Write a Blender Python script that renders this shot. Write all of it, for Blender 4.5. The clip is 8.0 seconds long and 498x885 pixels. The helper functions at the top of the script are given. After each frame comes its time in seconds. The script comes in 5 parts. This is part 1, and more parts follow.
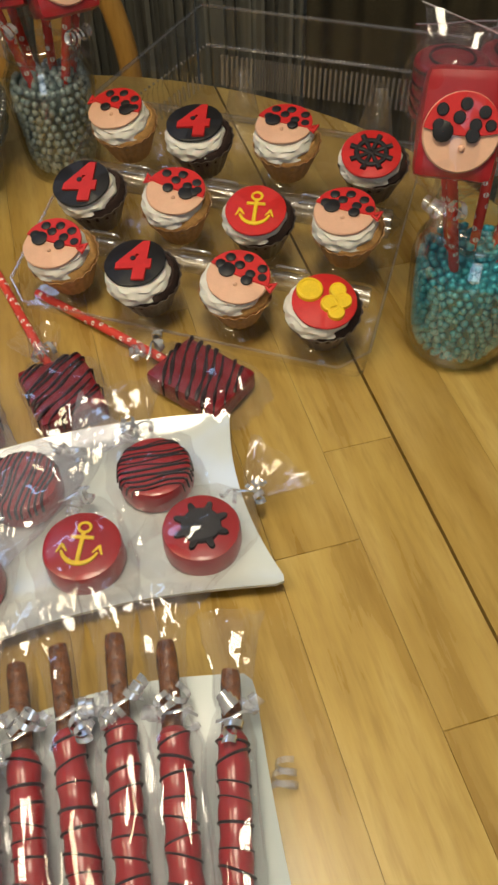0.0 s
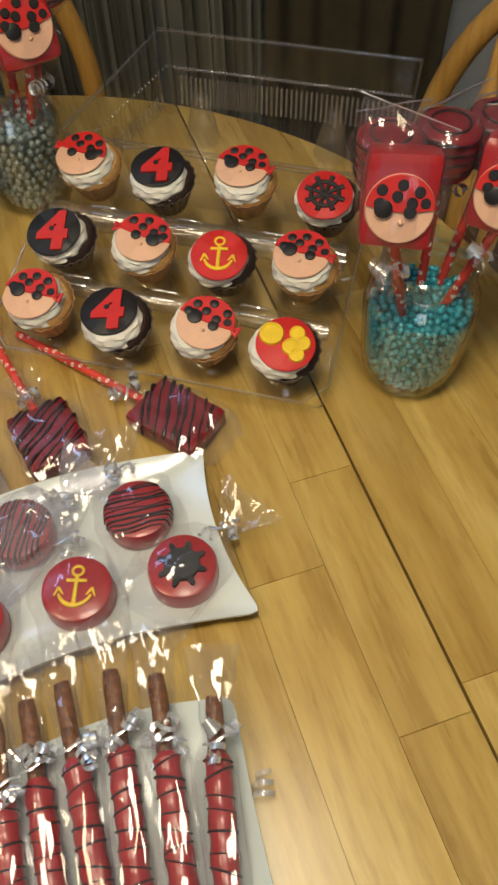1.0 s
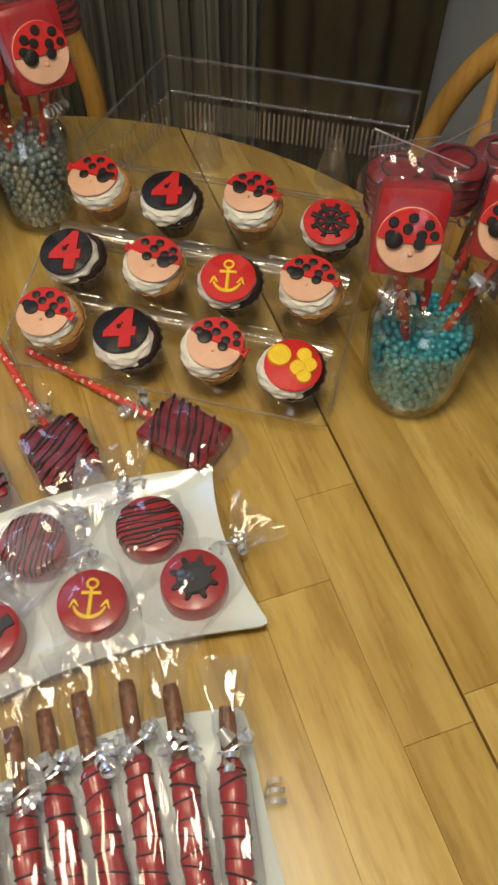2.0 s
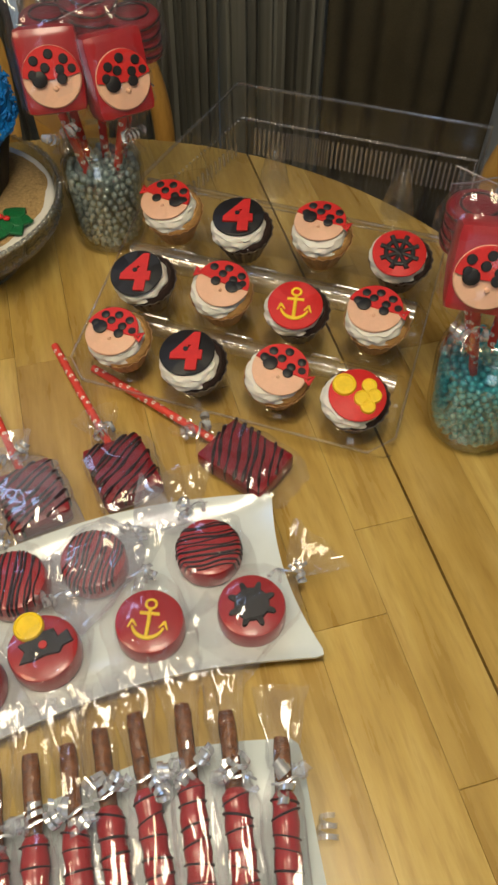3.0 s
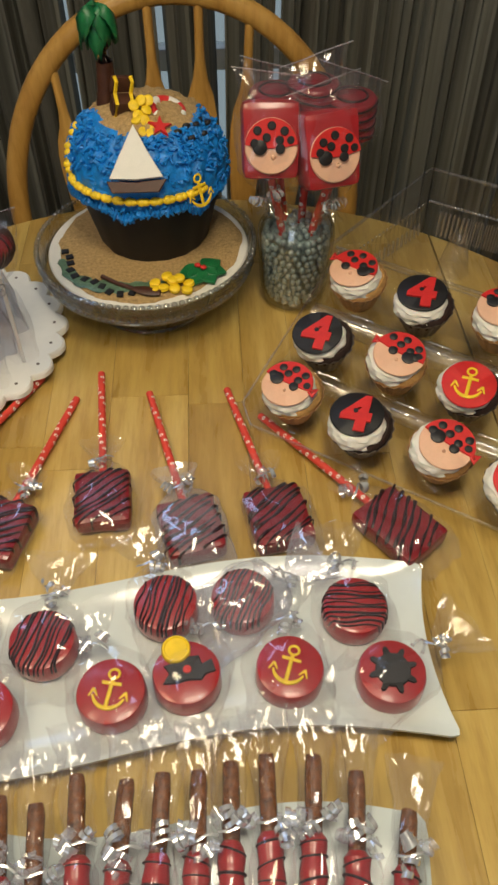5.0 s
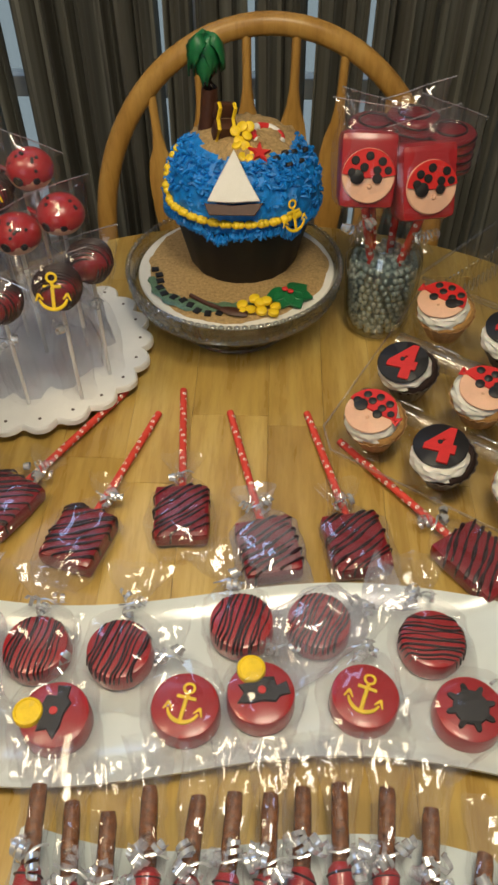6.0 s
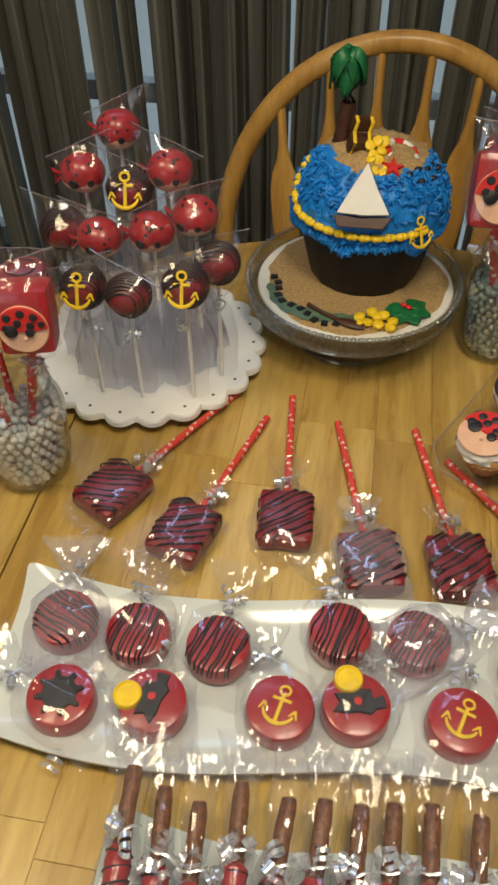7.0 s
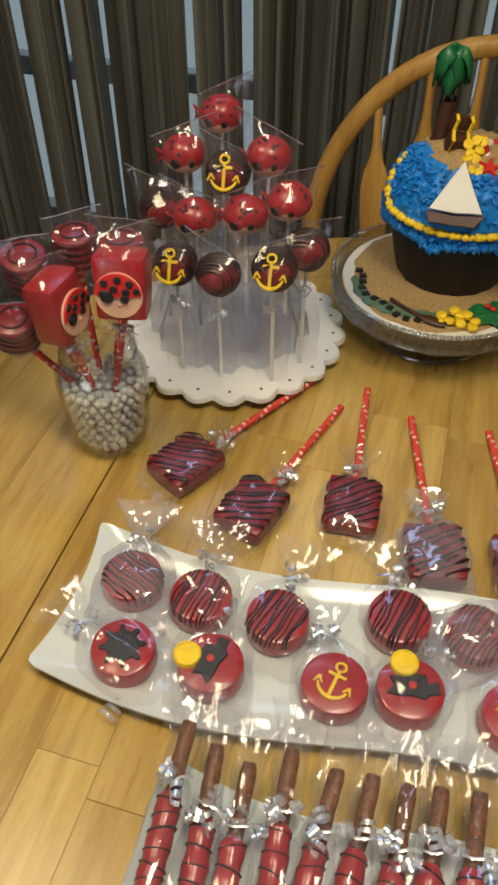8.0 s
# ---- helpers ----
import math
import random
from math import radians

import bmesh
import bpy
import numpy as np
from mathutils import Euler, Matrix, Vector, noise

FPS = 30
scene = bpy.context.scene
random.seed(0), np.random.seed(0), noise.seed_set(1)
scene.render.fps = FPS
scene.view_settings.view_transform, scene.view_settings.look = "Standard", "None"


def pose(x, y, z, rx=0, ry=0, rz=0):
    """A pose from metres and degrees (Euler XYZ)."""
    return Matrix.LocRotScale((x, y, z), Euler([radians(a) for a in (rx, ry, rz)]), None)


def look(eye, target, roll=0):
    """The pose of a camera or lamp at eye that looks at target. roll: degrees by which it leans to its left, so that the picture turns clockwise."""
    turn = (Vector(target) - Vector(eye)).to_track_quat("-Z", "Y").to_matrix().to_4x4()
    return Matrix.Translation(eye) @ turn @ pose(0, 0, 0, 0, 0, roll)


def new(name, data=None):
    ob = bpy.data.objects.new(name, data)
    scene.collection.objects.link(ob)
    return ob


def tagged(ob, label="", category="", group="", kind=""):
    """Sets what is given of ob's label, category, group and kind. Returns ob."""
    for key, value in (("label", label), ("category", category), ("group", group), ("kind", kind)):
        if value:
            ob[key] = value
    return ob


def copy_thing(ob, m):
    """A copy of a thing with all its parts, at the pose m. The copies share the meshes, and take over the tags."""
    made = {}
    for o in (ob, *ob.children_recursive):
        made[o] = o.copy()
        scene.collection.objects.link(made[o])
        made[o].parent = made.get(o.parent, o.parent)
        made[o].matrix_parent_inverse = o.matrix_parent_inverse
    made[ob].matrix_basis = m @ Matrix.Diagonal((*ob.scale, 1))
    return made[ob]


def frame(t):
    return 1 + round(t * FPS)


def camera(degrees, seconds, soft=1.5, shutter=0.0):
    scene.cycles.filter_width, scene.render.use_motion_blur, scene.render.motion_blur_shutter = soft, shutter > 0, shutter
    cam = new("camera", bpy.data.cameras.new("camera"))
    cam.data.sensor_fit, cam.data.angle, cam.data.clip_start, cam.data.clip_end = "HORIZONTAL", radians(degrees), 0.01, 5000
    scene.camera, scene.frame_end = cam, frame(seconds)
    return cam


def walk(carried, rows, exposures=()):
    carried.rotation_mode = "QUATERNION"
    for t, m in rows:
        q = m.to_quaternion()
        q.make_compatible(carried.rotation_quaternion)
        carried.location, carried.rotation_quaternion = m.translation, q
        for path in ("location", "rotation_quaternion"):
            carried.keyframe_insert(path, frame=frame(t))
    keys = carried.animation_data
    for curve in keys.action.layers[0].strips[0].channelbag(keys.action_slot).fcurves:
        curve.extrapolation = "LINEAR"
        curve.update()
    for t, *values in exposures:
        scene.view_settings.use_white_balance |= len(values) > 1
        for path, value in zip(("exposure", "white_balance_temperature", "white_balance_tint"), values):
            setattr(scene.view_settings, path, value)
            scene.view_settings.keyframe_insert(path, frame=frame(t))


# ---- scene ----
cam = camera(36.0, 8.0, soft=2.7)
PATH = [
    (0, (0.112, 0.229, 1.207), (0.426, 1.424, -0.365), -1.2),
    (0.5, (0.122, 0.236, 1.256), (0.506, 1.371, -0.346), 0.9),
    (1, (0.127, 0.247, 1.294), (0.456, 1.324, -0.358), -1.9),
    (1.2, (0.121, 0.245, 1.299), (0.481, 1.31, -0.356), -0.5),
    (2.3, (0.094, 0.252, 1.318), (0.482, 1.347, -0.311), 1.6),
    (2.5, (0.089, 0.256, 1.32), (0.441, 1.361, -0.308), 0.7),
    (3, (0.079, 0.259, 1.318), (0.399, 1.406, -0.288), 0.5),
    (3.5, (0.063, 0.259, 1.315), (0.327, 1.425, -0.288), 0.9),
    (4, (0.056, 0.253, 1.32), (0.238, 1.481, -0.249), -0.7),
    (5.5, (0.008, 0.248, 1.331), (0.031, 1.591, -0.151), 0.5),
    (6, (-0.007, 0.245, 1.331), (-0.056, 1.611, -0.129), -0.2),
    (6.5, (-0.028, 0.236, 1.33), (-0.178, 1.622, -0.105), -0.6),
    (7, (-0.041, 0.233, 1.33), (-0.281, 1.606, -0.104), -0.6),
    (7.5, (-0.052, 0.223, 1.328), (-0.361, 1.599, -0.09), -0.0),
    (8, (-0.05, 0.203, 1.323), (-0.439, 1.555, -0.099), 0.1),
]
walk(cam, [(t, look(eye, target, roll)) for t, eye, target, roll in PATH])

# ---- world and lights ----
T = 0.75                      # height of the table top
world = bpy.data.worlds.new("world")
scene.world = world
world.use_nodes = True
wn = world.node_tree.nodes
sky = wn.new("ShaderNodeTexSky")
sky.sky_type, sky.sun_disc = "NISHITA", False
sky.sun_elevation, sky.sun_rotation = radians(25), radians(200)
world.node_tree.links.new(sky.outputs[0], wn["Background"].inputs[0])
wn["Background"].inputs[1].default_value = 0.08
scene.view_settings.exposure = 0.0
scene.cycles.transparent_max_bounces = 24


def area_lamp(name, m, sx, sy, power, color):
    data = bpy.data.lights.new(name, "AREA")
    data.shape, data.size, data.size_y, data.energy, data.color = "RECTANGLE", sx, sy, power, color
    ob = new(name, data)
    ob.matrix_world = m
    return ob


# warm lamps over the table, cool daylight from the opposite window and over the top of the curtains
LAMPS = [(0.10, 0.36, 1.93, 8.4, (1.0, 0.90, 0.67)), (-0.62, 0.40, 1.93, 5.4, (1.0, 0.81, 0.50))]
for lx_, ly_, lz_, power_, tint_ in LAMPS:
    area_lamp("lamp_light", look((lx_, ly_, lz_), (lx_, ly_ + 0.0001, 0.75)), 0.30, 0.30, power_, tint_)
area_lamp("window_light", look((-1.0, -1.93, 1.6), (0.0, 0.6, 0.8)), 1.0, 1.1, 6.0, (0.50, 0.70, 1.0))
area_lamp("window_light", look((-0.35, 1.80, 2.20), (-0.05, 0.55, 0.85)), 1.5, 0.20, 7.0, (0.36, 0.58, 1.0))

# ---- materials ----


def nodes_of(name):
    m = bpy.data.materials.new(name)
    m.use_nodes = True
    nt = m.node_tree
    return m, nt, nt.nodes["Principled BSDF"]


def coords(nt, scale=(1, 1, 1), kind="Object"):
    tc, mp = nt.nodes.new("ShaderNodeTexCoord"), nt.nodes.new("ShaderNodeMapping")
    mp.inputs["Scale"].default_value = scale
    nt.links.new(tc.outputs[kind], mp.inputs[0])
    return mp.outputs[0]


def noise_tex(nt, vec, scale, detail=4.0, rough=0.55):
    n = nt.nodes.new("ShaderNodeTexNoise")
    n.inputs["Scale"].default_value, n.inputs["Detail"].default_value, n.inputs["Roughness"].default_value = scale, detail, rough
    nt.links.new(vec, n.inputs["Vector"])
    return n.outputs["Fac"]


def ramp(nt, fac, *stops):
    r = nt.nodes.new("ShaderNodeValToRGB")
    el = r.color_ramp.elements
    while len(el) < len(stops):
        el.new(0.5)
    for e, (p, c) in zip(el, stops):
        e.position, e.color = p, (*c, 1)
    nt.links.new(fac, r.inputs[0])
    return r.outputs[0]


def bump(nt, bsdf, height, strength, dist):
    b = nt.nodes.new("ShaderNodeBump")
    b.inputs["Strength"].default_value, b.inputs["Distance"].default_value = strength, dist
    nt.links.new(height, b.inputs["Height"])
    nt.links.new(b.outputs[0], bsdf.inputs["Normal"])


def surface(name, color, rough=0.5, metal=0.0, vary=0.18, scale=60.0, relief=0.15, depth=0.001, fine=6.0, coat=0.0, sss=0.0, spec=0.5):
    """A plain surface with two scales of variation and a fine relief."""
    m, nt, b = nodes_of(name)
    vec = coords(nt)
    lo = tuple(c * (1 - vary) for c in color)
    hi = tuple(min(1, c * (1 + vary)) for c in color)
    big, small = noise_tex(nt, vec, scale, 3.0), noise_tex(nt, vec, scale * fine, 3.0)
    mix = nt.nodes.new("ShaderNodeMath")
    mix.operation = "MULTIPLY_ADD"
    mix.inputs[1].default_value = 0.6
    half = nt.nodes.new("ShaderNodeMath")
    half.operation = "MULTIPLY"
    half.inputs[1].default_value = 0.4
    nt.links.new(small, half.inputs[0])
    nt.links.new(big, mix.inputs[0])
    nt.links.new(half.outputs[0], mix.inputs[2])
    nt.links.new(ramp(nt, mix.outputs[0], (0.32, lo), (0.68, hi)), b.inputs["Base Color"])
    b.inputs["Roughness"].default_value, b.inputs["Metallic"].default_value = rough, metal
    b.inputs["Coat Weight"].default_value = coat
    b.inputs["Coat Roughness"].default_value = 0.12
    b.inputs["Specular IOR Level"].default_value = spec
    if sss:
        b.inputs["Subsurface Weight"].default_value = sss
        b.inputs["Subsurface Radius"].default_value = (0.004, 0.002, 0.001)
    if relief:
        bump(nt, b, mix.outputs[0], relief, depth)
    return m


def wood(name, dark, mid, light, axis=1, rough=0.32, size=1.0):
    """Boards with a long grain along one axis; each board has its own tone."""
    m, nt, b = nodes_of(name)
    s = [38.0 / size] * 3
    s[axis] = 4.5 / size
    info = nt.nodes.new("ShaderNodeObjectInfo")
    vec = coords(nt, tuple(s))
    add = nt.nodes.new("ShaderNodeVectorMath")
    add.operation = "ADD"
    mul = nt.nodes.new("ShaderNodeVectorMath")
    mul.operation = "SCALE"
    mul.inputs[0].default_value = (31.0, 17.0, 23.0)
    nt.links.new(info.outputs["Random"], mul.inputs["Scale"])
    nt.links.new(vec, add.inputs[0])
    nt.links.new(mul.outputs[0], add.inputs[1])
    grain = noise_tex(nt, add.outputs[0], 1.0, 6.0, 0.6)
    wide = coords(nt, tuple(v * 0.22 for v in s))
    add2 = nt.nodes.new("ShaderNodeVectorMath")
    add2.operation = "ADD"
    nt.links.new(wide, add2.inputs[0])
    nt.links.new(mul.outputs[0], add2.inputs[1])
    figure = noise_tex(nt, add2.outputs[0], 1.0, 2.0, 0.4)
    rings = nt.nodes.new("ShaderNodeMath")
    rings.operation = "PINGPONG"
    rings.inputs[1].default_value = 0.09
    nt.links.new(figure, rings.inputs[0])
    col = ramp(nt, grain, (0.29, dark), (0.5, mid), (0.70, light))
    ringc = ramp(nt, rings.outputs[0], (0.0, (0.80, 0.74, 0.66)), (0.05, (1, 1, 1)))
    mixr = nt.nodes.new("ShaderNodeMix")
    mixr.data_type, mixr.blend_type = "RGBA", "MULTIPLY"
    mixr.inputs["Factor"].default_value = 0.45
    nt.links.new(col, mixr.inputs["A"])
    nt.links.new(ringc, mixr.inputs["B"])
    # short dark pores
    pores = noise_tex(nt, coords(nt, tuple(v * 4.2 for v in s)), 1.0, 3.0, 0.65)
    mixp = nt.nodes.new("ShaderNodeMix")
    mixp.data_type, mixp.blend_type = "RGBA", "MULTIPLY"
    mixp.inputs["Factor"].default_value = 0.45
    nt.links.new(mixr.outputs["Result"], mixp.inputs["A"])
    nt.links.new(ramp(nt, pores, (0.34, (0.72, 0.66, 0.58)), (0.50, (1, 1, 1)), (0.70, (1.07, 1.07, 1.07))), mixp.inputs["B"])
    tone = ramp(nt, info.outputs["Random"], (0.0, (0.86, 0.81, 0.73)), (0.5, (0.99, 0.98, 0.96)), (1.0, (1.13, 1.15, 1.18)))
    mixt = nt.nodes.new("ShaderNodeMix")
    mixt.data_type, mixt.blend_type = "RGBA", "MULTIPLY"
    mixt.inputs["Factor"].default_value = 1.0
    nt.links.new(mixp.outputs["Result"], mixt.inputs["A"])
    nt.links.new(tone, mixt.inputs["B"])
    nt.links.new(mixt.outputs["Result"], b.inputs["Base Color"])
    r = nt.nodes.new("ShaderNodeMapRange")
    r.inputs["To Min"].default_value, r.inputs["To Max"].default_value = rough - 0.06, rough + 0.1
    nt.links.new(grain, r.inputs[0])
    nt.links.new(r.outputs[0], b.inputs["Roughness"])
    bump(nt, b, grain, 0.12, 0.0006)
    return m


def clear(name, tint=(1, 1, 1), rough=0.05, base=0.05, edge=0.3, relief=0.0, scale=60.0, haze=0.0, stretch=(1, 1, 1)):
    """Thin clear sheet: light goes straight through; the gloss grows towards the edges."""
    m = bpy.data.materials.new(name)
    m.use_nodes = True
    nt = m.node_tree
    nt.nodes.remove(nt.nodes["Principled BSDF"])
    out = nt.nodes["Material Output"]
    tr, gl, mix, lw = (nt.nodes.new(k) for k in ("ShaderNodeBsdfTransparent", "ShaderNodeBsdfGlossy", "ShaderNodeMixShader", "ShaderNodeLayerWeight"))
    tr.inputs[0].default_value = (*tint, 1)
    gl.inputs["Roughness"].default_value = rough
    lw.inputs["Blend"].default_value = 0.5
    pw, k = nt.nodes.new("ShaderNodeMath"), nt.nodes.new("ShaderNodeMath")
    pw.operation, k.operation, k.use_clamp = "POWER", "MULTIPLY_ADD", True
    pw.inputs[1].default_value = 3.0
    k.inputs[1].default_value, k.inputs[2].default_value = edge, base
    nt.links.new(lw.outputs["Facing"], pw.inputs[0])
    nt.links.new(pw.outputs[0], k.inputs[0])
    nt.links.new(k.outputs[0], mix.inputs[0])
    nt.links.new(gl.outputs[0], mix.inputs[2])
    # lavender diffuse share: paints the bluish window sheen into the sheet's colour
    if haze:
        df, mx = nt.nodes.new("ShaderNodeBsdfDiffuse"), nt.nodes.new("ShaderNodeMixShader")
        df.inputs[0].default_value = (0.74, 0.75, 0.86, 1)
        mx.inputs[0].default_value = haze
        nt.links.new(tr.outputs[0], mx.inputs[1])
        nt.links.new(df.outputs[0], mx.inputs[2])
        nt.links.new(mx.outputs[0], mix.inputs[1])
    else:
        nt.links.new(tr.outputs[0], mix.inputs[1])
    nt.links.new(mix.outputs[0], out.inputs[0])
    if relief:
        bp = nt.nodes.new("ShaderNodeBump")
        bp.inputs["Strength"].default_value, bp.inputs["Distance"].default_value = relief, 0.006
        folds = noise_tex(nt, coords(nt, stretch), scale, 3.0)
        if scale > 50:
            folds.node.noise_type = "RIDGED_MULTIFRACTAL"
        nt.links.new(folds, bp.inputs["Height"])
        nt.links.new(bp.outputs[0], gl.inputs["Normal"])
    return m


def glow(name, color, strength):
    m, nt, b = nodes_of(name)
    b.inputs["Base Color"].default_value = (0, 0, 0, 1)
    b.inputs["Emission Color"].default_value = (*color, 1)
    b.inputs["Emission Strength"].default_value = strength
    return m


def cloth(name, light, dark, through_):
    """Woven curtain cloth with upright streaks, letting some daylight through."""
    m, nt, b = nodes_of(name)
    streak = noise_tex(nt, coords(nt, (1, 1, 0.02)), 28.0, 4.0)
    weave = noise_tex(nt, coords(nt, (1, 1, 0.3)), 600.0, 2.0)
    col = ramp(nt, streak, (0.38, dark), (0.62, light))
    nt.links.new(col, b.inputs["Base Color"])
    b.inputs["Roughness"].default_value = 0.9
    bump(nt, b, weave, 0.3, 0.0008)
    tr, mx = nt.nodes.new("ShaderNodeBsdfTranslucent"), nt.nodes.new("ShaderNodeMixShader")
    nt.links.new(col, tr.inputs[0])
    mx.inputs[0].default_value = through_
    nt.links.new(b.outputs[0], mx.inputs[1])
    nt.links.new(tr.outputs[0], mx.inputs[2])
    nt.links.new(mx.outputs[0], nt.nodes["Material Output"].inputs[0])
    return m


TABLE_WOOD = wood("table_wood", (0.345, 0.213, 0.054), (0.470, 0.316, 0.086), (0.575, 0.414, 0.140), rough=0.27)
CHAIR_WOOD = wood("chair_wood", (0.40, 0.21, 0.050), (0.53, 0.295, 0.072), (0.62, 0.37, 0.105), axis=2, rough=0.3)
FLOOR_WOOD = wood("floor_wood", (0.10, 0.05, 0.02), (0.15, 0.08, 0.035), (0.2, 0.11, 0.05), axis=0, rough=0.4)
WALL_PAINT = surface("wall_paint", (0.54, 0.58, 0.59), 0.8, scale=4.0, vary=0.06, relief=0.1)
CEILING_PAINT = surface("ceiling_paint", (0.75, 0.73, 0.68), 0.9, scale=6.0, vary=0.05)
WHITE_PAINT = surface("white_paint", (0.75, 0.75, 0.73), 0.45, scale=10.0, vary=0.05)
CURTAIN_DARK = cloth("curtain_cloth", (0.335, 0.33, 0.28), (0.18, 0.17, 0.14), 0.35)
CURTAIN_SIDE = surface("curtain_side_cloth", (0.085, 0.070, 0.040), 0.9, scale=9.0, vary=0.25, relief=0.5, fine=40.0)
PORCELAIN = surface("porcelain", (0.62, 0.67, 0.665), 0.16, scale=12.0, vary=0.03, relief=0.03, coat=0.4)
MINT_CHINA = surface("pale_china", (0.50, 0.56, 0.56), 0.34, scale=12.0, vary=0.03, relief=0.03, coat=0.1)
PLASTIC_WHITE = surface("white_plastic", (0.80, 0.79, 0.76), 0.4, scale=15.0, vary=0.04)
RED_CANDY = surface("red_candy", (0.34, 0.016, 0.020), 0.32, scale=90.0, vary=0.12, relief=0.10, coat=0.25)
RED_DARK = surface("dark_red_coating", (0.20, 0.010, 0.016), 0.34, scale=110.0, vary=0.25, relief=0.3, coat=0.25)
DRIZZLE = surface("dark_drizzle", (0.022, 0.007, 0.007), 0.35, scale=90.0, vary=0.2, relief=0.2)
RED_FONDANT = surface("red_fondant", (0.56, 0.018, 0.016), 0.55, scale=120.0, vary=0.10, relief=0.12)
BLACK_FONDANT = surface("black_fondant", (0.012, 0.011, 0.012), 0.5, scale=120.0, vary=0.25, relief=0.15)
PALE_FONDANT = surface("pale_fondant", (0.72, 0.43, 0.29), 0.6, scale=90.0, vary=0.06, relief=0.12, sss=0.1)
YELLOW_FONDANT = surface("yellow_fondant", (0.80, 0.545, 0.014), 0.5, scale=120.0, vary=0.12, relief=0.2)
FROSTING = surface("white_frosting", (0.72, 0.69, 0.62), 0.5, scale=160.0, vary=0.06, relief=0.6, sss=0.15)
CHOCOLATE_CAKE = surface("chocolate_cake", (0.028, 0.012, 0.008), 0.85, scale=260.0, vary=0.45, relief=0.8)
VANILLA_CAKE = surface("vanilla_cake", (0.50, 0.27, 0.085), 0.85, scale=260.0, vary=0.3, relief=0.8)
LINER_TAN = surface("tan_liner", (0.42, 0.23, 0.095), 0.6, scale=140.0, vary=0.2, relief=0.3)
LINER_DARK = surface("dark_liner", (0.10, 0.075, 0.060), 0.45, scale=140.0, vary=0.3, relief=0.3)
PRETZEL = surface("pretzel_crust", (0.145, 0.048, 0.010), 0.26, scale=170.0, vary=0.92, relief=1.0, depth=0.002, fine=3.0, coat=0.2)
BLUE_ICING = surface("blue_icing", (0.003, 0.18, 0.56), 0.5, scale=130.0, vary=0.35, relief=0.6)
CAKE_SHELL = surface("black_chocolate_shell", (0.004, 0.0038, 0.005), 0.6, scale=50.0, vary=0.4, relief=0.3)
SAND = surface("crumb_sand", (0.40, 0.262, 0.110), 0.9, scale=300.0, vary=0.4, relief=0.9, depth=0.002)
LEAF_GREEN = surface("green_fondant", (0.008, 0.13, 0.04), 0.42, scale=120.0, vary=0.3, relief=0.2)
BROWN_FONDANT = surface("brown_fondant", (0.060, 0.020, 0.009), 0.5, scale=120.0, vary=0.25, relief=0.25)
WHITE_FONDANT = surface("white_fondant", (0.70, 0.68, 0.63), 0.55, scale=100.0, vary=0.04, relief=0.15)
TEAL_GEL = surface("teal_gel", (0.10, 0.17, 0.11), 0.3, scale=80.0, vary=0.4, relief=0.3)
STRAW_RED = surface("red_paper", (0.66, 0.055, 0.035), 0.6, scale=150.0, vary=0.1, relief=0.2)
STRAW_WHITE = surface("white_paper", (0.86, 0.80, 0.72), 0.6, scale=150.0, vary=0.05, relief=0.1)
STICK_PAPER = surface("white_stick", (0.78, 0.77, 0.74), 0.6, scale=150.0, vary=0.05, relief=0.1)
BEAD_SILVER = surface("silver_pearl", (0.36, 0.43, 0.42), 0.3, metal=0.35, scale=40.0, vary=0.25, relief=0.05)
BEAD_BLUE = surface("blue_pearl", (0.08, 0.52, 0.62), 0.28, metal=0.35, scale=40.0, vary=0.2, relief=0.05)
BEAD_WHITE = surface("white_pearl", (0.80, 0.78, 0.74), 0.35, scale=60.0, vary=0.12, relief=0.05)
RIBBON = surface("silver_ribbon", (0.80, 0.82, 0.88), 0.22, metal=0.72, scale=60.0, vary=0.2, relief=0.1)
GLASS = clear("thin_glass", (0.955, 0.97, 0.965), 0.04, 0.095, 0.70)
FILM = clear("clear_film", (0.995, 0.995, 0.995), 0.04, 0.058, 0.10, relief=0.40, scale=62.0, haze=0.026, stretch=(1, 0.3, 1))
FILM_HEAVY = clear("doubled_film", (0.97, 0.97, 0.99), 0.05, 0.095, 0.25, relief=0.42, scale=62.0, haze=0.13, stretch=(1, 0.3, 1))
FILM_ROD = clear("rod_film", (0.99, 0.99, 0.995), 0.04, 0.055, 0.16, relief=0.42, scale=75.0, haze=0.036, stretch=(1, 0.25, 1))
FILM_UP = clear("hanging_film", (0.99, 0.99, 0.995), 0.04, 0.048, 0.20, relief=0.40, scale=62.0, haze=0.016, stretch=(1, 1, 0.3))
# brighter film for a thin line painting the glint on bag top edges
FILM_EDGE_GLINT = clear("film_edge_glint", (0.97, 0.97, 0.98), 0.18, 0.42, 0.30, haze=0.16)
FILM_CLOUDY = clear("cloudy_film", (0.88, 0.90, 0.94), 0.16, 0.12, 0.25, relief=0.4, scale=60.0, haze=0.20, stretch=(1, 1, 0.15))
CLAM = clear("clear_plastic", (0.985, 0.985, 0.985), 0.08, 0.075, 0.50, relief=0.3, scale=20.0, haze=0.008)
# same plastic with extra gloss and white haze, painting glare on edges and ridges
CLAM_GLARE = clear("glare_plastic", (0.97, 0.97, 0.97), 0.20, 0.20, 0.45, relief=0.2, scale=40.0, haze=0.025)
RIBBON_CLEAR = clear("pale_ribbon", (0.95, 0.96, 0.98), 0.15, 0.22, 0.4, haze=0.25)
GLASS_BEAD = clear("beaded_glass", (0.80, 0.82, 0.81), 0.05, 0.16, 0.5, haze=0.03)
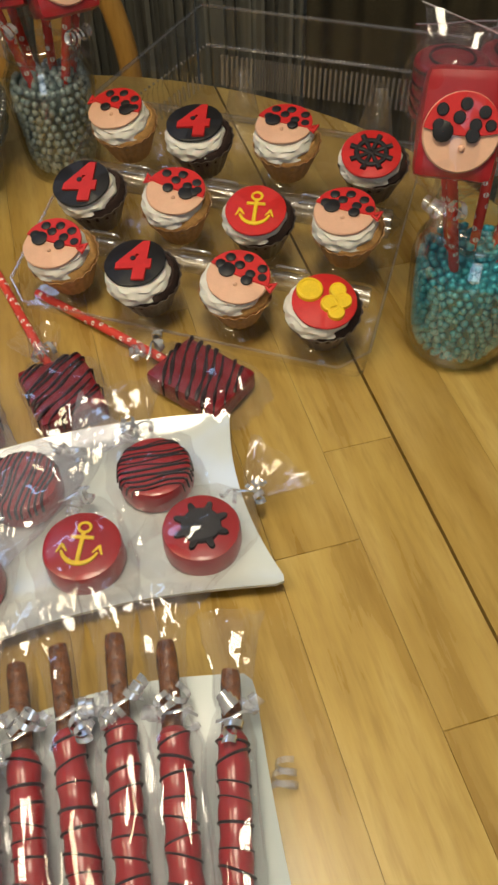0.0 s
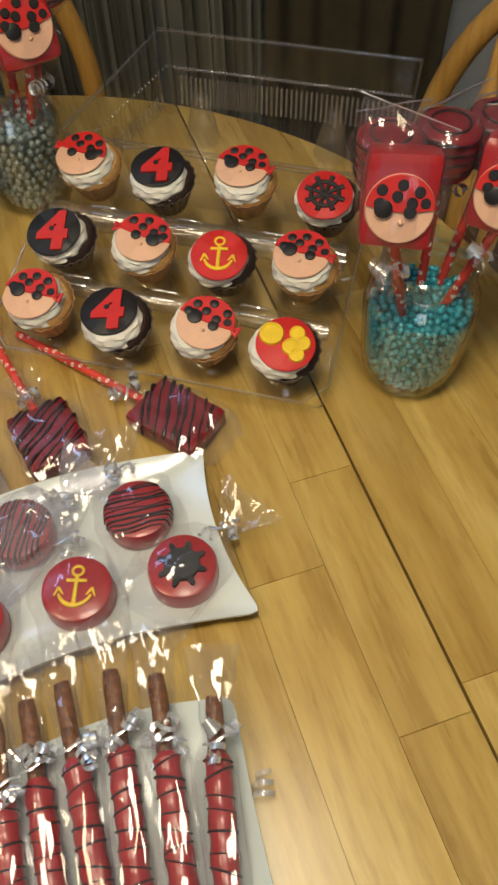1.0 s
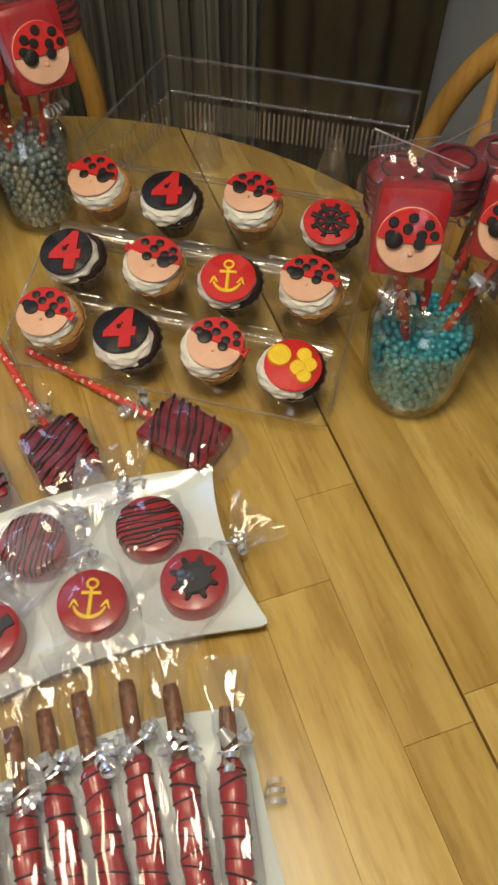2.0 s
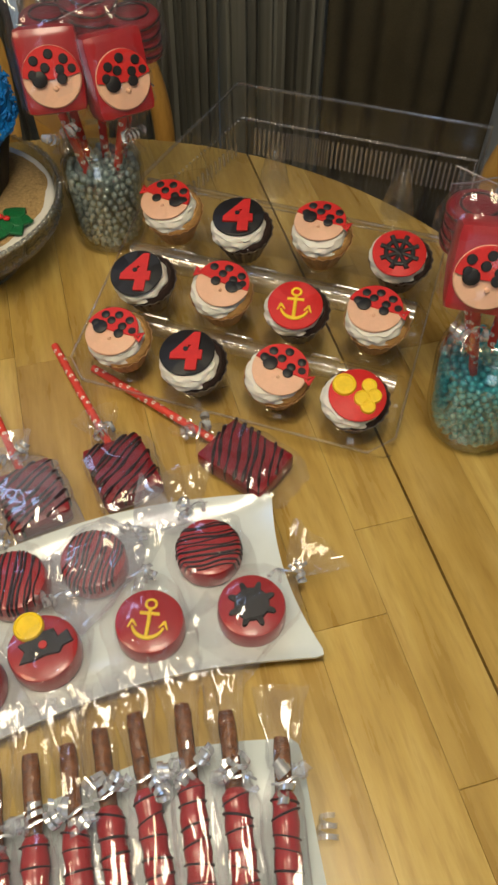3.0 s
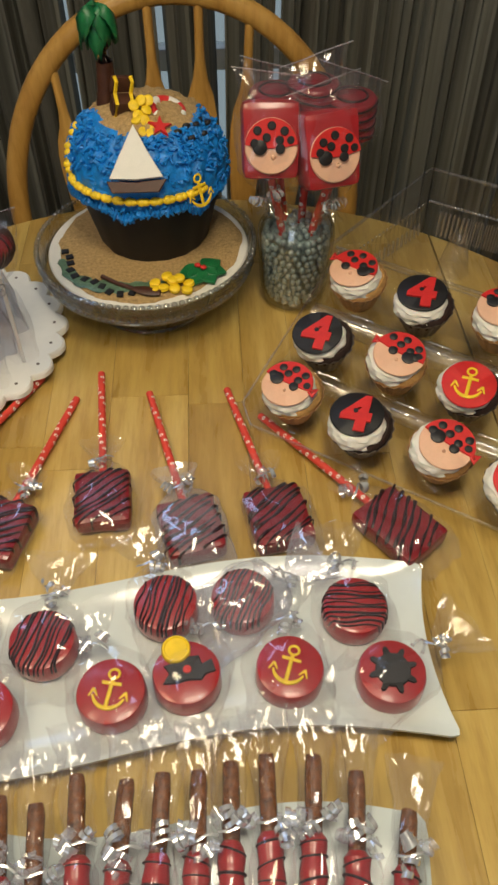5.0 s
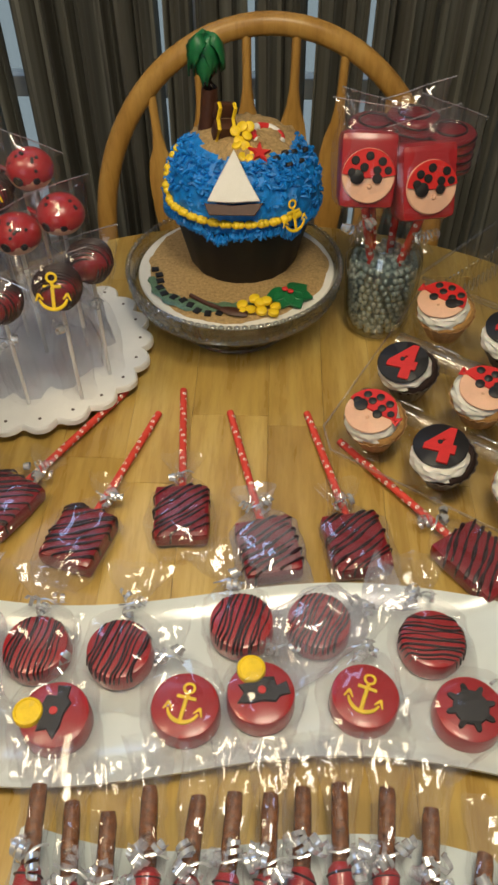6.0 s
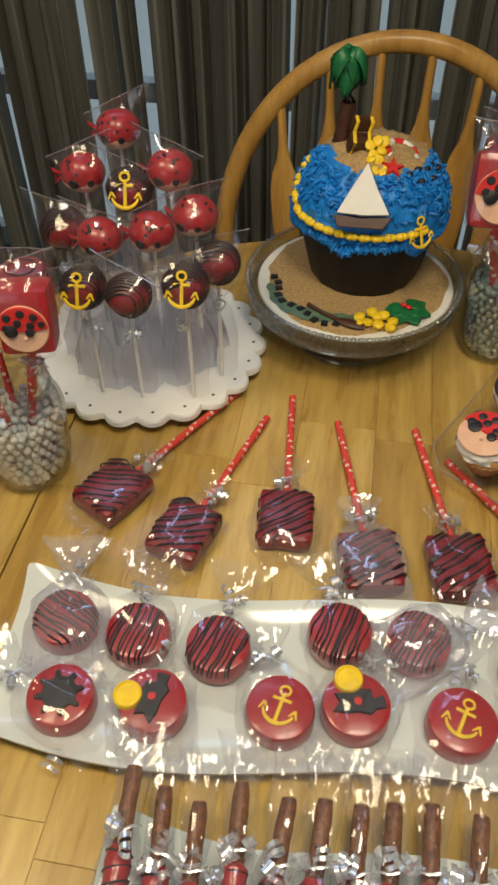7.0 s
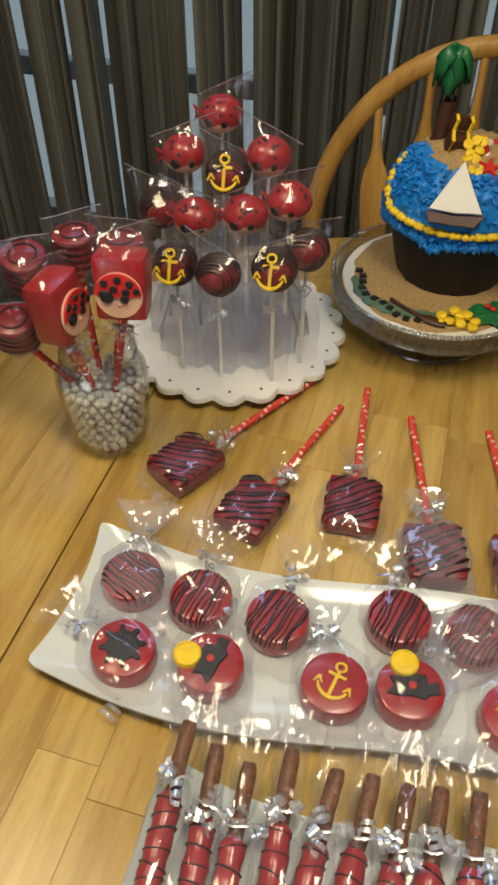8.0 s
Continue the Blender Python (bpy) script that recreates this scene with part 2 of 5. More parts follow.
# still whiter copy of the tray plastic, so ribs and bumps read as highlights
CLAM_BRIGHT = clear("brightened_plastic", (0.95, 0.95, 0.95), 0.12, 0.30, 0.40, haze=0.10)
STAND_GLASS = clear("pressed_glass", (0.89, 0.90, 0.89), 0.05, 0.07, 0.50, relief=0.25, scale=60.0, haze=0.006)
BRASS = surface("lamp_metal", (0.35, 0.30, 0.22), 0.35, metal=0.9, vary=0.1)
LAMP_GLASS = glow("lamp_glass", (1.0, 0.82, 0.60), 4.5)
DAYLIGHT = glow("daylight_backdrop", (0.62, 0.76, 0.84), 0.46)

# ---- mesh helpers ----


def part(name, bm, material, parent=None, label="", smooth=True, m=None):
    """Links a bmesh as one mesh object, under a thing or a part where one is given."""
    me = bpy.data.meshes.new(name)
    bmesh.ops.recalc_face_normals(bm, faces=bm.faces[:])
    bm.to_mesh(me)
    bm.free()
    for mt in material if isinstance(material, (list, tuple)) else [material]:
        me.materials.append(mt)
    if smooth:
        me.shade_smooth()
        me.set_sharp_from_angle(angle=radians(20 if name == "film_bag" else 42))
    ob = new(name, me)
    ob.parent = parent
    if m is not None:
        ob.matrix_basis = m
    if label:
        ob["label"] = label
    return ob


def thing(name, m, label, category, group=""):
    ob = new(name)
    ob.empty_display_size = 0.02
    ob.matrix_basis = m
    return tagged(ob, label, category, group)


def lathe(bm, profile, seg=32, x=0.0, y=0.0, wob=None, mat=0):
    """Turns a profile of (radius, z) about the upright axis through x, y. wob(angle, k) scales the radius."""
    rows = []
    for k, (r, z) in enumerate(profile):
        if r < 1e-6:
            rows.append([bm.verts.new((x, y, z))])
            continue
        row = []
        for i in range(seg):
            a = 2 * math.pi * i / seg
            rr = r * (wob(a, k) if wob else 1.0)
            row.append(bm.verts.new((x + rr * math.cos(a), y + rr * math.sin(a), z)))
        rows.append(row)
    for a, b in zip(rows, rows[1:]):
        n = max(len(a), len(b))
        if n == 1:
            continue
        for i in range(n):
            j = (i + 1) % n
            vs = [a[i % len(a)], a[j % len(a)], b[j % len(b)], b[i % len(b)]]
            vs = list(dict.fromkeys(vs))
            if len(vs) > 2:
                f = bm.faces.new(vs)
                f.material_index = mat
    return bm


def tube(bm, pts, radius, seg=8, flat=1.0, cap=True, mat=0, up=(0, 0, 1)):
    """Sweeps a round or flattened section along points. radius: one number or one a point."""
    pts = [Vector(p) for p in pts]
    rows, n = [], len(pts)
    for i, p in enumerate(pts):
        d = (pts[min(i + 1, n - 1)] - pts[max(i - 1, 0)]).normalized()
        s = d.cross(Vector(up))
        s = s.normalized() if s.length > 1e-4 else d.orthogonal().normalized()
        u = s.cross(d)
        r = radius[i] if isinstance(radius, (list, tuple)) else radius
        rows.append([bm.verts.new(p + r * (math.cos(2 * math.pi * k / seg) * s + flat * math.sin(2 * math.pi * k / seg) * u)) for k in range(seg)])
    for a, b in zip(rows, rows[1:]):
        for k in range(seg):
            f = bm.faces.new((a[k], a[(k + 1) % seg], b[(k + 1) % seg], b[k]))
            f.material_index = mat
    if cap:
        for row in (rows[0], rows[-1]):
            f = bm.faces.new(row)
            f.material_index = mat
    return bm


def prism(bm, outline, z0, z1, edge=0.0, mat=0, lift=None):
    """A flat plate with an outline in the plane and a rounded top edge."""
    c = Vector((sum(p[0] for p in outline) / len(outline), sum(p[1] for p in outline) / len(outline)))
    lv = [(0.0, z0), (0.0, z1 - edge), (edge, z1)] if edge else [(0.0, z0), (0.0, z1)]
    rows = []
    for inset, z in lv:
        row = []
        for p in outline:
            q = Vector(p)
            d = c - q
            q = q + d * min(0.5, inset / max(d.length, 1e-6))
            row.append(bm.verts.new((q.x, q.y, z + (lift(q.x, q.y) if lift else 0.0))))
        rows.append(row)
    n = len(outline)
    for a, b in zip(rows, rows[1:]):
        for k in range(n):
            bm.faces.new((a[k], a[(k + 1) % n], b[(k + 1) % n], b[k])).material_index = mat
    bm.faces.new(rows[0][::-1]).material_index = mat
    bm.faces.new(rows[-1]).material_index = mat
    return bm


def circle(r, n=24, x=0.0, y=0.0, a0=0.0, a1=2 * math.pi):
    full = abs(a1 - a0 - 2 * math.pi) < 1e-6
    m = n if full else n - 1
    return [(x + r * math.cos(a0 + (a1 - a0) * k / m), y + r * math.sin(a0 + (a1 - a0) * k / m)) for k in range(n)]


def block(bm, x0, x1, y0, y1, z0, z1, bevel=0.0):
    g = bmesh.ops.create_cube(bm, size=1.0, matrix=Matrix.Translation(((x0 + x1) / 2, (y0 + y1) / 2, (z0 + z1) / 2)) @ Matrix.Diagonal((x1 - x0, y1 - y0, z1 - z0, 1)))
    if bevel:
        es = list({e for v in g["verts"] for e in v.link_edges})
        bmesh.ops.bevel(bm, geom=es, offset=bevel, segments=2, profile=0.6, affect="EDGES")
    return bm


def ball(bm, x, y, z, r, sub=1, sx=1.0, sy=1.0, sz=1.0):
    bmesh.ops.create_icosphere(bm, subdivisions=sub, radius=r, matrix=Matrix.Translation((x, y, z)) @ Matrix.Diagonal((sx, sy, sz, 1)))
    return bm


def spoil(bm, amount, scale, seed=0.0):
    """Uneven, hand-made shape."""
    for v in bm.verts:
        v.co += amount * noise.noise_vector(v.co * scale + Vector((seed, seed * 1.7, seed * 0.3)))
    return bm


def sleeve(bm, stations, seg=22, crease=0.10, seed=0.0, axis="y", slant=0.0):
    """A crumpled film bag: stations of (distance along, half width, half height, height of the centre)."""
    rows, fine = [], []
    for p, q in zip(stations, stations[1:]):
        fine += [tuple(u + (v - u) * i / 3 for u, v in zip(p, q)) for i in range(3)]
    fine.append(stations[-1])
    last = len(fine) - 1
    for k, (s, w, h, z) in enumerate(fine):
        row, mid = [], Vector((0, s, z)) if axis == "y" else Vector((0, 0, s))
        lean_ = slant * max(0.0, 4.0 * k / last - 3.0)
        for i in range(seg):
            a = 2 * math.pi * i / seg
            c = 1 + crease * (noise.noise(Vector((math.cos(a) * 2.3 + seed, math.sin(a) * 2.3, k * 0.13 + seed))) + 0.4 * math.sin(5 * a + seed + k * 0.17))
            x, y = w * c * math.cos(a), 0.05 * w * math.sin(7 * a + seed)
            p = Vector((x, s + y, z + h * c * math.sin(a))) if axis == "y" else Vector((x, h * c * math.sin(a), s + y + lean_ * x))
            # sharp folds where the film has been pressed and pulled
            d = (p - mid).normalized()
            q = Vector((p.x, p.y * 0.55, p.z)) if axis == "y" else Vector((p.x, p.y, p.z * 0.55))
            q += Vector((0.03 * math.sin(9 * s + seed) + seed, seed * 0.7, seed * 1.3))
            fold = 0.0062 * (abs(noise.noise(q * 52)) - 0.16) + 0.0032 * (abs(noise.noise(q * 115)) - 0.16)
            row.append(bm.verts.new(p + d * fold * min(1.0, min(w, 4 * h) / 0.012)))
        rows.append(row)
    for r, (a, b) in enumerate(zip(rows, rows[1:])):
        for k in range(seg):
            v = (a[k], a[(k + 1) % seg], b[(k + 1) % seg], b[k])
            if (k + r + int(seed)) % 2:
                bm.faces.new((v[0], v[1], v[2]))
                bm.faces.new((v[0], v[2], v[3]))
            else:
                bm.faces.new((v[0], v[1], v[3]))
                bm.faces.new((v[1], v[2], v[3]))
    return bm


def curl(bm, x, y, z, r, turns, rise, width, ang=0.0, tilt=0.0):
    """A curled band of ribbon, with its axis along the direction ang."""
    n = int(24 * turns)
    rows = []
    ax = Vector((math.cos(ang) * math.cos(tilt), math.sin(ang) * math.cos(tilt), math.sin(tilt)))
    s = Vector((-math.sin(ang), math.cos(ang), 0))
    u = ax.cross(s)
    for k in range(n + 1):
        a = 2 * math.pi * turns * k / n
        rr = r * (1 - 0.35 * k / n)
        c = Vector((x, y, z)) + ax * (rise * k / n - 0.4 * rise) + rr * (math.cos(a) * s + math.sin(a) * u)
        rows.append((bm.verts.new(c), bm.verts.new(c + ax * width)))
    for a, b in zip(rows, rows[1:]):
        bm.faces.new((a[0], a[1], b[1], b[0]))
    return bm


def strand(bm, pts, width, up=(0, 0, 1)):
    """A flat, straight piece of ribbon."""
    return tube(bm, pts, width / 2, 4, 0.12, True, 0, up)

# ---- the room ----


def slab(name, x0, x1, y0, y1, z0, z1, material, label, category):
    ob = part(name, block(bmesh.new(), x0, x1, y0, y1, z0, z1), material, smooth=False)
    return tagged(ob, label, category, kind="structure")


RX0, RX1, RY0, RY1, RH = -2.4, 2.2, -2.2, 1.85, 2.4
slab("floor", RX0 - 0.1, RX1 + 0.1, RY0 - 0.1, RY1 + 0.12, -0.05, 0.0, FLOOR_WOOD, "dark brown wooden floor under the dining table", "floor")
slab("ceiling", RX0 - 0.1, RX1 + 0.1, RY0 - 0.1, RY1 + 0.12, RH, RH + 0.05, CEILING_PAINT, "plain off-white painted ceiling", "ceiling")


def wall_with_opening(name, y0, y1, x0, x1, z0, z1, label):
    bm = bmesh.new()
    block(bm, RX0, x0, y0, y1, 0.0, RH)
    block(bm, x1, RX1, y0, y1, 0.0, RH)
    block(bm, x0, x1, y0, y1, 0.0, z0)
    block(bm, x0, x1, y0, y1, z1, RH)
    return tagged(part(name, bm, WALL_PAINT, smooth=False), label, "wall", kind="structure")


wall_with_opening("wall_north", RY1, RY1 + 0.12, -1.45, 0.45, 0.25, 2.33, "blue-grey painted wall with a wide window")
wall_with_opening("wall_south", RY0 - 0.12, RY0, -1.6, -0.4, 0.9, 2.1, "blue-grey painted wall with a window")
slab("wall_west", RX0 - 0.12, RX0, RY0, RY1, 0.0, RH, WALL_PAINT, "blue-grey painted side wall", "wall")
slab("wall_east", RX1, RX1 + 0.12, RY0, RY1, 0.0, RH, WALL_PAINT, "blue-grey painted side wall", "wall")


def window(name, x0, x1, y, z0, z1, rails, bars, label):
    win = tagged(new(name), label, "window", kind="structure")
    bm = bmesh.new()
    for a, b in ((x0, x0 + 0.05), (x1 - 0.05, x1)):
        block(bm, a, b, y - 0.02, y + 0.03, z0, z1, 0.004)
    for a, b in ((z0, z0 + 0.05), (z1 - 0.05, z1)):
        block(bm, x0 + 0.05, x1 - 0.05, y - 0.02, y + 0.03, a, b, 0.004)
    part("window_frame", bm, WHITE_PAINT, win, smooth=False)
    for z in rails:
        part("rail", block(bmesh.new(), x0 + 0.05, x1 - 0.05, y - 0.015, y + 0.025, z - 0.022, z + 0.022, 0.003), WHITE_PAINT, win, smooth=False)
    for x in bars:
        part("mullion", block(bmesh.new(), x - 0.02, x + 0.02, y - 0.018, y + 0.028, z0 + 0.05, z1 - 0.05, 0.003), WHITE_PAINT, win, smooth=False)
    pane = part("pane", block(bmesh.new(), x0 + 0.05, x1 - 0.05, y + 0.003, y + 0.006, z0 + 0.05, z1 - 0.05), GLASS, win, smooth=False)
    pane.visible_shadow = False
    part("window_sill", block(bmesh.new(), x0 - 0.03, x1 + 0.03, y - 0.05, y - 0.022, z0 - 0.03, z0, 0.004), WHITE_PAINT, win, smooth=False)
    return win


window("window_1", -1.45, 0.45, RY1 + 0.06, 0.25, 2.33, (0.66, 1.25), (-0.82, -0.18), "white-framed window behind the closed curtains")
window("window_2", -1.6, -0.4, RY0 - 0.06, 0.9, 2.1, (1.5,), (), "white-framed window in the opposite wall")
tagged(part("backdrop", block(bmesh.new(), -1.9, 0.9, RY1 + 0.5, RY1 + 0.52, 0.0, 2.4), DAYLIGHT, smooth=False),
       "pale blue daylight outside the window", "sky", kind="structure")


def curtain(name, x0, x1, y, material, glow_gaps, pitch, seed, label):
    """Hanging cloth in uneven folds; narrow gaps (place, width) are cut to imitate daylight glowing through thin cloth.
    """
    rnd = random.Random(seed)
    edges = [x0]
    for s, w in glow_gaps:
        edges += [s - w / 2, s + w / 2]
    edges.append(x1)
    cur = thing(name, pose(0, 0, 0), label, "curtain", "window curtains")
    for a, b in zip(edges[::2], edges[1::2]):
        bm = bmesh.new()
        n = max(6, int((b - a) / 0.006))
        folds = max(1.0, (b - a) / (pitch * rnd.uniform(0.8, 1.3)))
        ph, am = rnd.uniform(0, 6.28), rnd.uniform(0.010, 0.020)
        rows = []
        for k in range(n + 1):
            u = k / n
            row = []
            for j in range(13):
                z = 0.03 + 2.0 * j / 12
                w = am * math.sin(6.283 * folds * u + ph + 0.25 * math.sin(2.1 * z + ph)) + 0.012 * math.sin(6.283 * folds * 2.6 * u + 2 * ph + 0.4 * z)
                w += 0.012 * noise.noise(Vector((9 * (a + (b - a) * u), z * 0.9, seed)))
                xx = a + (b - a) * u + 0.006 * math.sin(1.7 * z + 3 * ph)
                row.append(bm.verts.new((xx, y + w, z)))
            rows.append(row)
        for p, q in zip(rows, rows[1:]):
            for j in range(12):
                bm.faces.new((p[j], q[j], q[j + 1], p[j + 1]))
        ob = part("cloth_fold", bm, material, cur)
        sol = ob.modifiers.new("thickness", "SOLIDIFY")
        sol.thickness = 0.0015
    return cur


curtain("curtain", -1.75, 0.22, 1.68, CURTAIN_DARK,
        [(-1.30, 0.016), (-1.08, 0.014), (-0.96, 0.012), (-0.853, 0.020), (-0.767, 0.014), (-0.590, 0.020), (-0.521, 0.010), (-0.481, 0.012), (-0.322, 0.008), (-0.212, 0.017), (-0.150, 0.009), (-0.050, 0.012), (0.051, 0.013), (0.150, 0.012)],
        0.036, 3, "dark grey-brown curtain hanging in narrow folds")
curtain("curtain", 0.22, 0.62, 1.69, CURTAIN_DARK, [(0.41, 0.004)], 0.06, 8, "dark grey-brown curtain hanging in narrow folds")
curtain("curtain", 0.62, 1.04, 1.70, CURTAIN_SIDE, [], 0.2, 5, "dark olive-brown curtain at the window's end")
rod = part("curtain_rod", tube(bmesh.new(), [(-1.8, 1.69, 2.044), (1.1, 1.69, 2.044)], 0.014, 12), BRASS)
tagged(rod, "dark metal curtain rod above the window", "curtain rod", kind="structure")

# pendant lamps over the table
for lx_, ly_, lz_, power_, tint_ in LAMPS:
    lamp = thing("pendant_lamp", pose(lx_, ly_, lz_ + 0.035), "warm glowing glass pendant lamp over the table", "lamp", "pendant lamps")
    part("shade", lathe(bmesh.new(), [(0.001, 0.0), (0.10, 0.008), (0.16, 0.04), (0.18, 0.09), (0.17, 0.10)], 32), LAMP_GLASS, lamp)
    part("stem", tube(bmesh.new(), [(0, 0, 0.08), (0, 0, 0.42)], 0.012, 10), BRASS, lamp)
    part("canopy", lathe(bmesh.new(), [(0.001, 0.40), (0.06, 0.41), (0.065, 0.434), (0.001, 0.434)], 24), BRASS, lamp)

# ---- table ----
CX, CY, TR = -0.01, 0.665, 0.548
table = thing("dining_table", pose(0, 0, 0), "round honey-coloured wooden drop-leaf dining table", "table")


def clip_round(poly, r):
    ring = circle(r, 96, CX, CY)
    out = poly
    for (ax, ay), (bx, by) in zip(ring, ring[1:] + ring[:1]):
        src, out = out, []
        for p, q in zip(src, src[1:] + src[:1]):
            dp = (bx - ax) * (p[1] - ay) - (by - ay) * (p[0] - ax)
            dq = (bx - ax) * (q[1] - ay) - (by - ay) * (q[0] - ax)
            if dp >= 0:
                out.append(p)
            if dp * dq < 0:
                k = dp / (dp - dq)
                out.append((p[0] + k * (q[0] - p[0]), p[1] + k * (q[1] - p[1])))
        if len(out) < 3:
            return []
    return out


def stave(bm, poly, z0, z1):
    e = 0.0005
    lo, mid = [bm.verts.new((x, y, z0)) for x, y in poly], [bm.verts.new((x, y, z1 - e)) for x, y in poly]
    c = Vector((sum(p[0] for p in poly), sum(p[1] for p in poly))) / len(poly)
    hi = [bm.verts.new((*(Vector(p) + (c - Vector(p)).normalized() * e), z1)) for p in poly]
    n = len(poly)
    for a, b in ((lo, mid), (mid, hi)):
        for k in range(n):
            bm.faces.new((a[k], a[(k + 1) % n], b[(k + 1) % n], b[k]))
    bm.faces.new(lo[::-1])
    bm.faces.new(hi)
    return bm


# pedestal and apron
part("apron", lathe(bmesh.new(), [(0.34, 0.64), (0.36, 0.64), (0.36, T - 0.026), (0.34, T - 0.026), (0.34, 0.64)], 48, CX, CY), TABLE_WOOD, table)
part("pedestal", lathe(bmesh.new(), [(0.001, 0.10), (0.09, 0.10), (0.10, 0.16), (0.06, 0.24), (0.075, 0.40), (0.055, 0.52), (0.09, 0.62), (0.2, 0.70), (0.2, T - 0.026), (0.001, T - 0.026)], 32, CX, CY), TABLE_WOOD, table)
for k in range(4):
    a = radians(45 + 90 * k)
    pts = [(CX + r * math.cos(a), CY + r * math.sin(a), z) for r, z in ((0.05, 0.17), (0.18, 0.15), (0.28, 0.08), (0.36, 0.025))]
    part("foot", tube(bmesh.new(), pts, [0.035, 0.033, 0.028, 0.025], 10), TABLE_WOOD, table)


# ---- chairs ----


def chair(m, label):
    """Bow-back chair; its back stands in the plane y = 0 and it faces -y."""
    ch = thing("dining_chair", m, label, "chair", "chairs round the table")
    half, base, top = 0.248, 0.45, 0.978
    lean = lambda z: 0.10 * (z - base)
    bow = []
    for k in range(41):
        a = math.pi * k / 40
        c, s = math.cos(a), math.sin(a)
        x = half * c
        z = 0.68 + (top - 0.68) * s
        bow.append((x, lean(z), z))
    bow = [(half * 0.86, lean(base), base), (half * 0.95, lean(0.56), 0.56)] + bow + [(-half * 0.95, lean(0.56), 0.56), (-half * 0.86, lean(base), base)]
    part("bow", tube(bmesh.new(), bow, 0.0150, 12, 0.85, up=(0, 1, 0)), CHAIR_WOOD, ch)
    for k in range(6):
        x1 = 0.066 * (k - 2.5)
        x = x1 * 0.9
        zt = 0.68 + (top - 0.68) * (max(0.0, 1 - (abs(x1) / half) ** 2) ** 0.5) - 0.006
        bm = bmesh.new()
        n, L = 22, zt - base
        rows = []
        for i in range(n + 1):
            u = i / n
            z = base + L * u
            step = 1 / (1 + math.exp((u - 0.80) / 0.022))
            w = 0.0062 + step * (0.0150 * math.exp(-((u - 0.68) / 0.30) ** 2) + 0.001)
            d = 0.008 - 0.003 * math.exp(-((u - 0.62) / 0.2) ** 2)
            xx = x * 0.86 + (x1 - x * 0.86) * u
            rows.append([bm.verts.new((xx + w * math.cos(q), lean(z) + d * math.sin(q), z)) for q in [2 * math.pi * t_ / 12 for t_ in range(12)]])
        for p, q in zip(rows, rows[1:]):
            for i in range(12):
                bm.faces.new((p[i], p[(i + 1) % 12], q[(i + 1) % 12], q[i]))
        part("slat", bm, CHAIR_WOOD, ch)
    seat = [(0.22 * math.copysign(abs(math.cos(a)) ** 0.7, math.cos(a)), -0.2 + 0.215 * math.copysign(abs(math.sin(a)) ** 0.7, math.sin(a))) for a in [2 * math.pi * k / 40 for k in range(40)]]
    part("seat", prism(bmesh.new(), seat, 0.42, 0.455, 0.012), CHAIR_WOOD, ch)
    for sx in (-1, 1):
        for y0, y1 in ((-0.05, 0.03), (-0.33, -0.39)):
            part("leg", tube(bmesh.new(), [(sx * 0.15, y0, 0.43), (sx * 0.175, (y0 + y1) / 2, 0.22), (sx * 0.2, y1, 0.0)], [0.014, 0.021, 0.013], 12), CHAIR_WOOD, ch)
    part("stretcher", tube(bmesh.new(), [(-0.175, -0.19, 0.2), (0.175, -0.19, 0.2)], 0.011, 10), CHAIR_WOOD, ch)
    return ch


ca = chair(pose(-0.014, 1.266, 0), "honey-coloured wooden bow-back dining chair at the table's far edge")
cb = copy_thing(ca, pose(CX + 0.62 * math.cos(radians(8)), CY + 0.62 * math.sin(radians(8)), 0, 0, 0, 8 - 90))
cb["label"] = "honey-coloured wooden bow-back dining chair beside the blue candy jar"

# ---- plates ----


def long_plate(name, m, half_len, half_w, wave, flare, rim, material, label):
    """An oblong plate with long sides in a slow wave, drawn-out corners and a turned-up rim."""
    bm = bmesh.new()
    nu, nv = 56, 22
    grid = {}
    for side in (0, 1):
        for i in range(nu + 1):
            for j in range(nv + 1):
                u, v = 2 * i / nu - 1, 2 * j / nv - 1
                qa, qb = (abs(u) - 0.970) / 0.030, (abs(v) - 0.90) / 0.10
                if qa > 0 and qb > 0:
                    k = max(qa, qb) / math.hypot(qa, qb)
                    u, v = math.copysign(0.970 + 0.030 * qa * k, u), math.copysign(0.90 + 0.10 * qb * k, v)
                w = half_w * (1 + flare * u * u)
                x = half_len * u * (1 - 0.045 * (1 - v * v))
                y = w * v + wave * math.sin(math.pi * u)
                e = max(abs(2 * i / nu - 1) ** 7, abs(2 * j / nv - 1) ** 4)
                z = 0.004 + rim * e
                if side:
                    z -= 0.0045 if e < 0.995 else 0.0028
                grid[side, i, j] = bm.verts.new((x, y, max(z, 0.0004)))
    for side in (0, 1):
        for i in range(nu):
            for j in range(nv):
                f = [grid[side, i, j], grid[side, i + 1, j], grid[side, i + 1, j + 1], grid[side, i, j + 1]]
                bm.faces.new(f if side == 0 else f[::-1])
    ring = [(i, 0) for i in range(nu)] + [(nu, j) for j in range(nv)] + [(i, nv) for i in range(nu, 0, -1)] + [(0, j) for j in range(nv, 0, -1)]
    for a, b in zip(ring, ring[1:] + ring[:1]):
        bm.faces.new((grid[(0, *a)], grid[(1, *a)], grid[(1, *b)], grid[(0, *b)]))
    ob = part(name, bm, material, m=m)
    return tagged(ob, label, "plate", "serving plates")


long_plate("serving_plate", pose(-0.056, 0.5215, T + 0.001), 0.2500, 0.0735, 0.0150, 0.02, 0.012, PORCELAIN, "long white glazed porcelain plate holding wrapped round cookies")
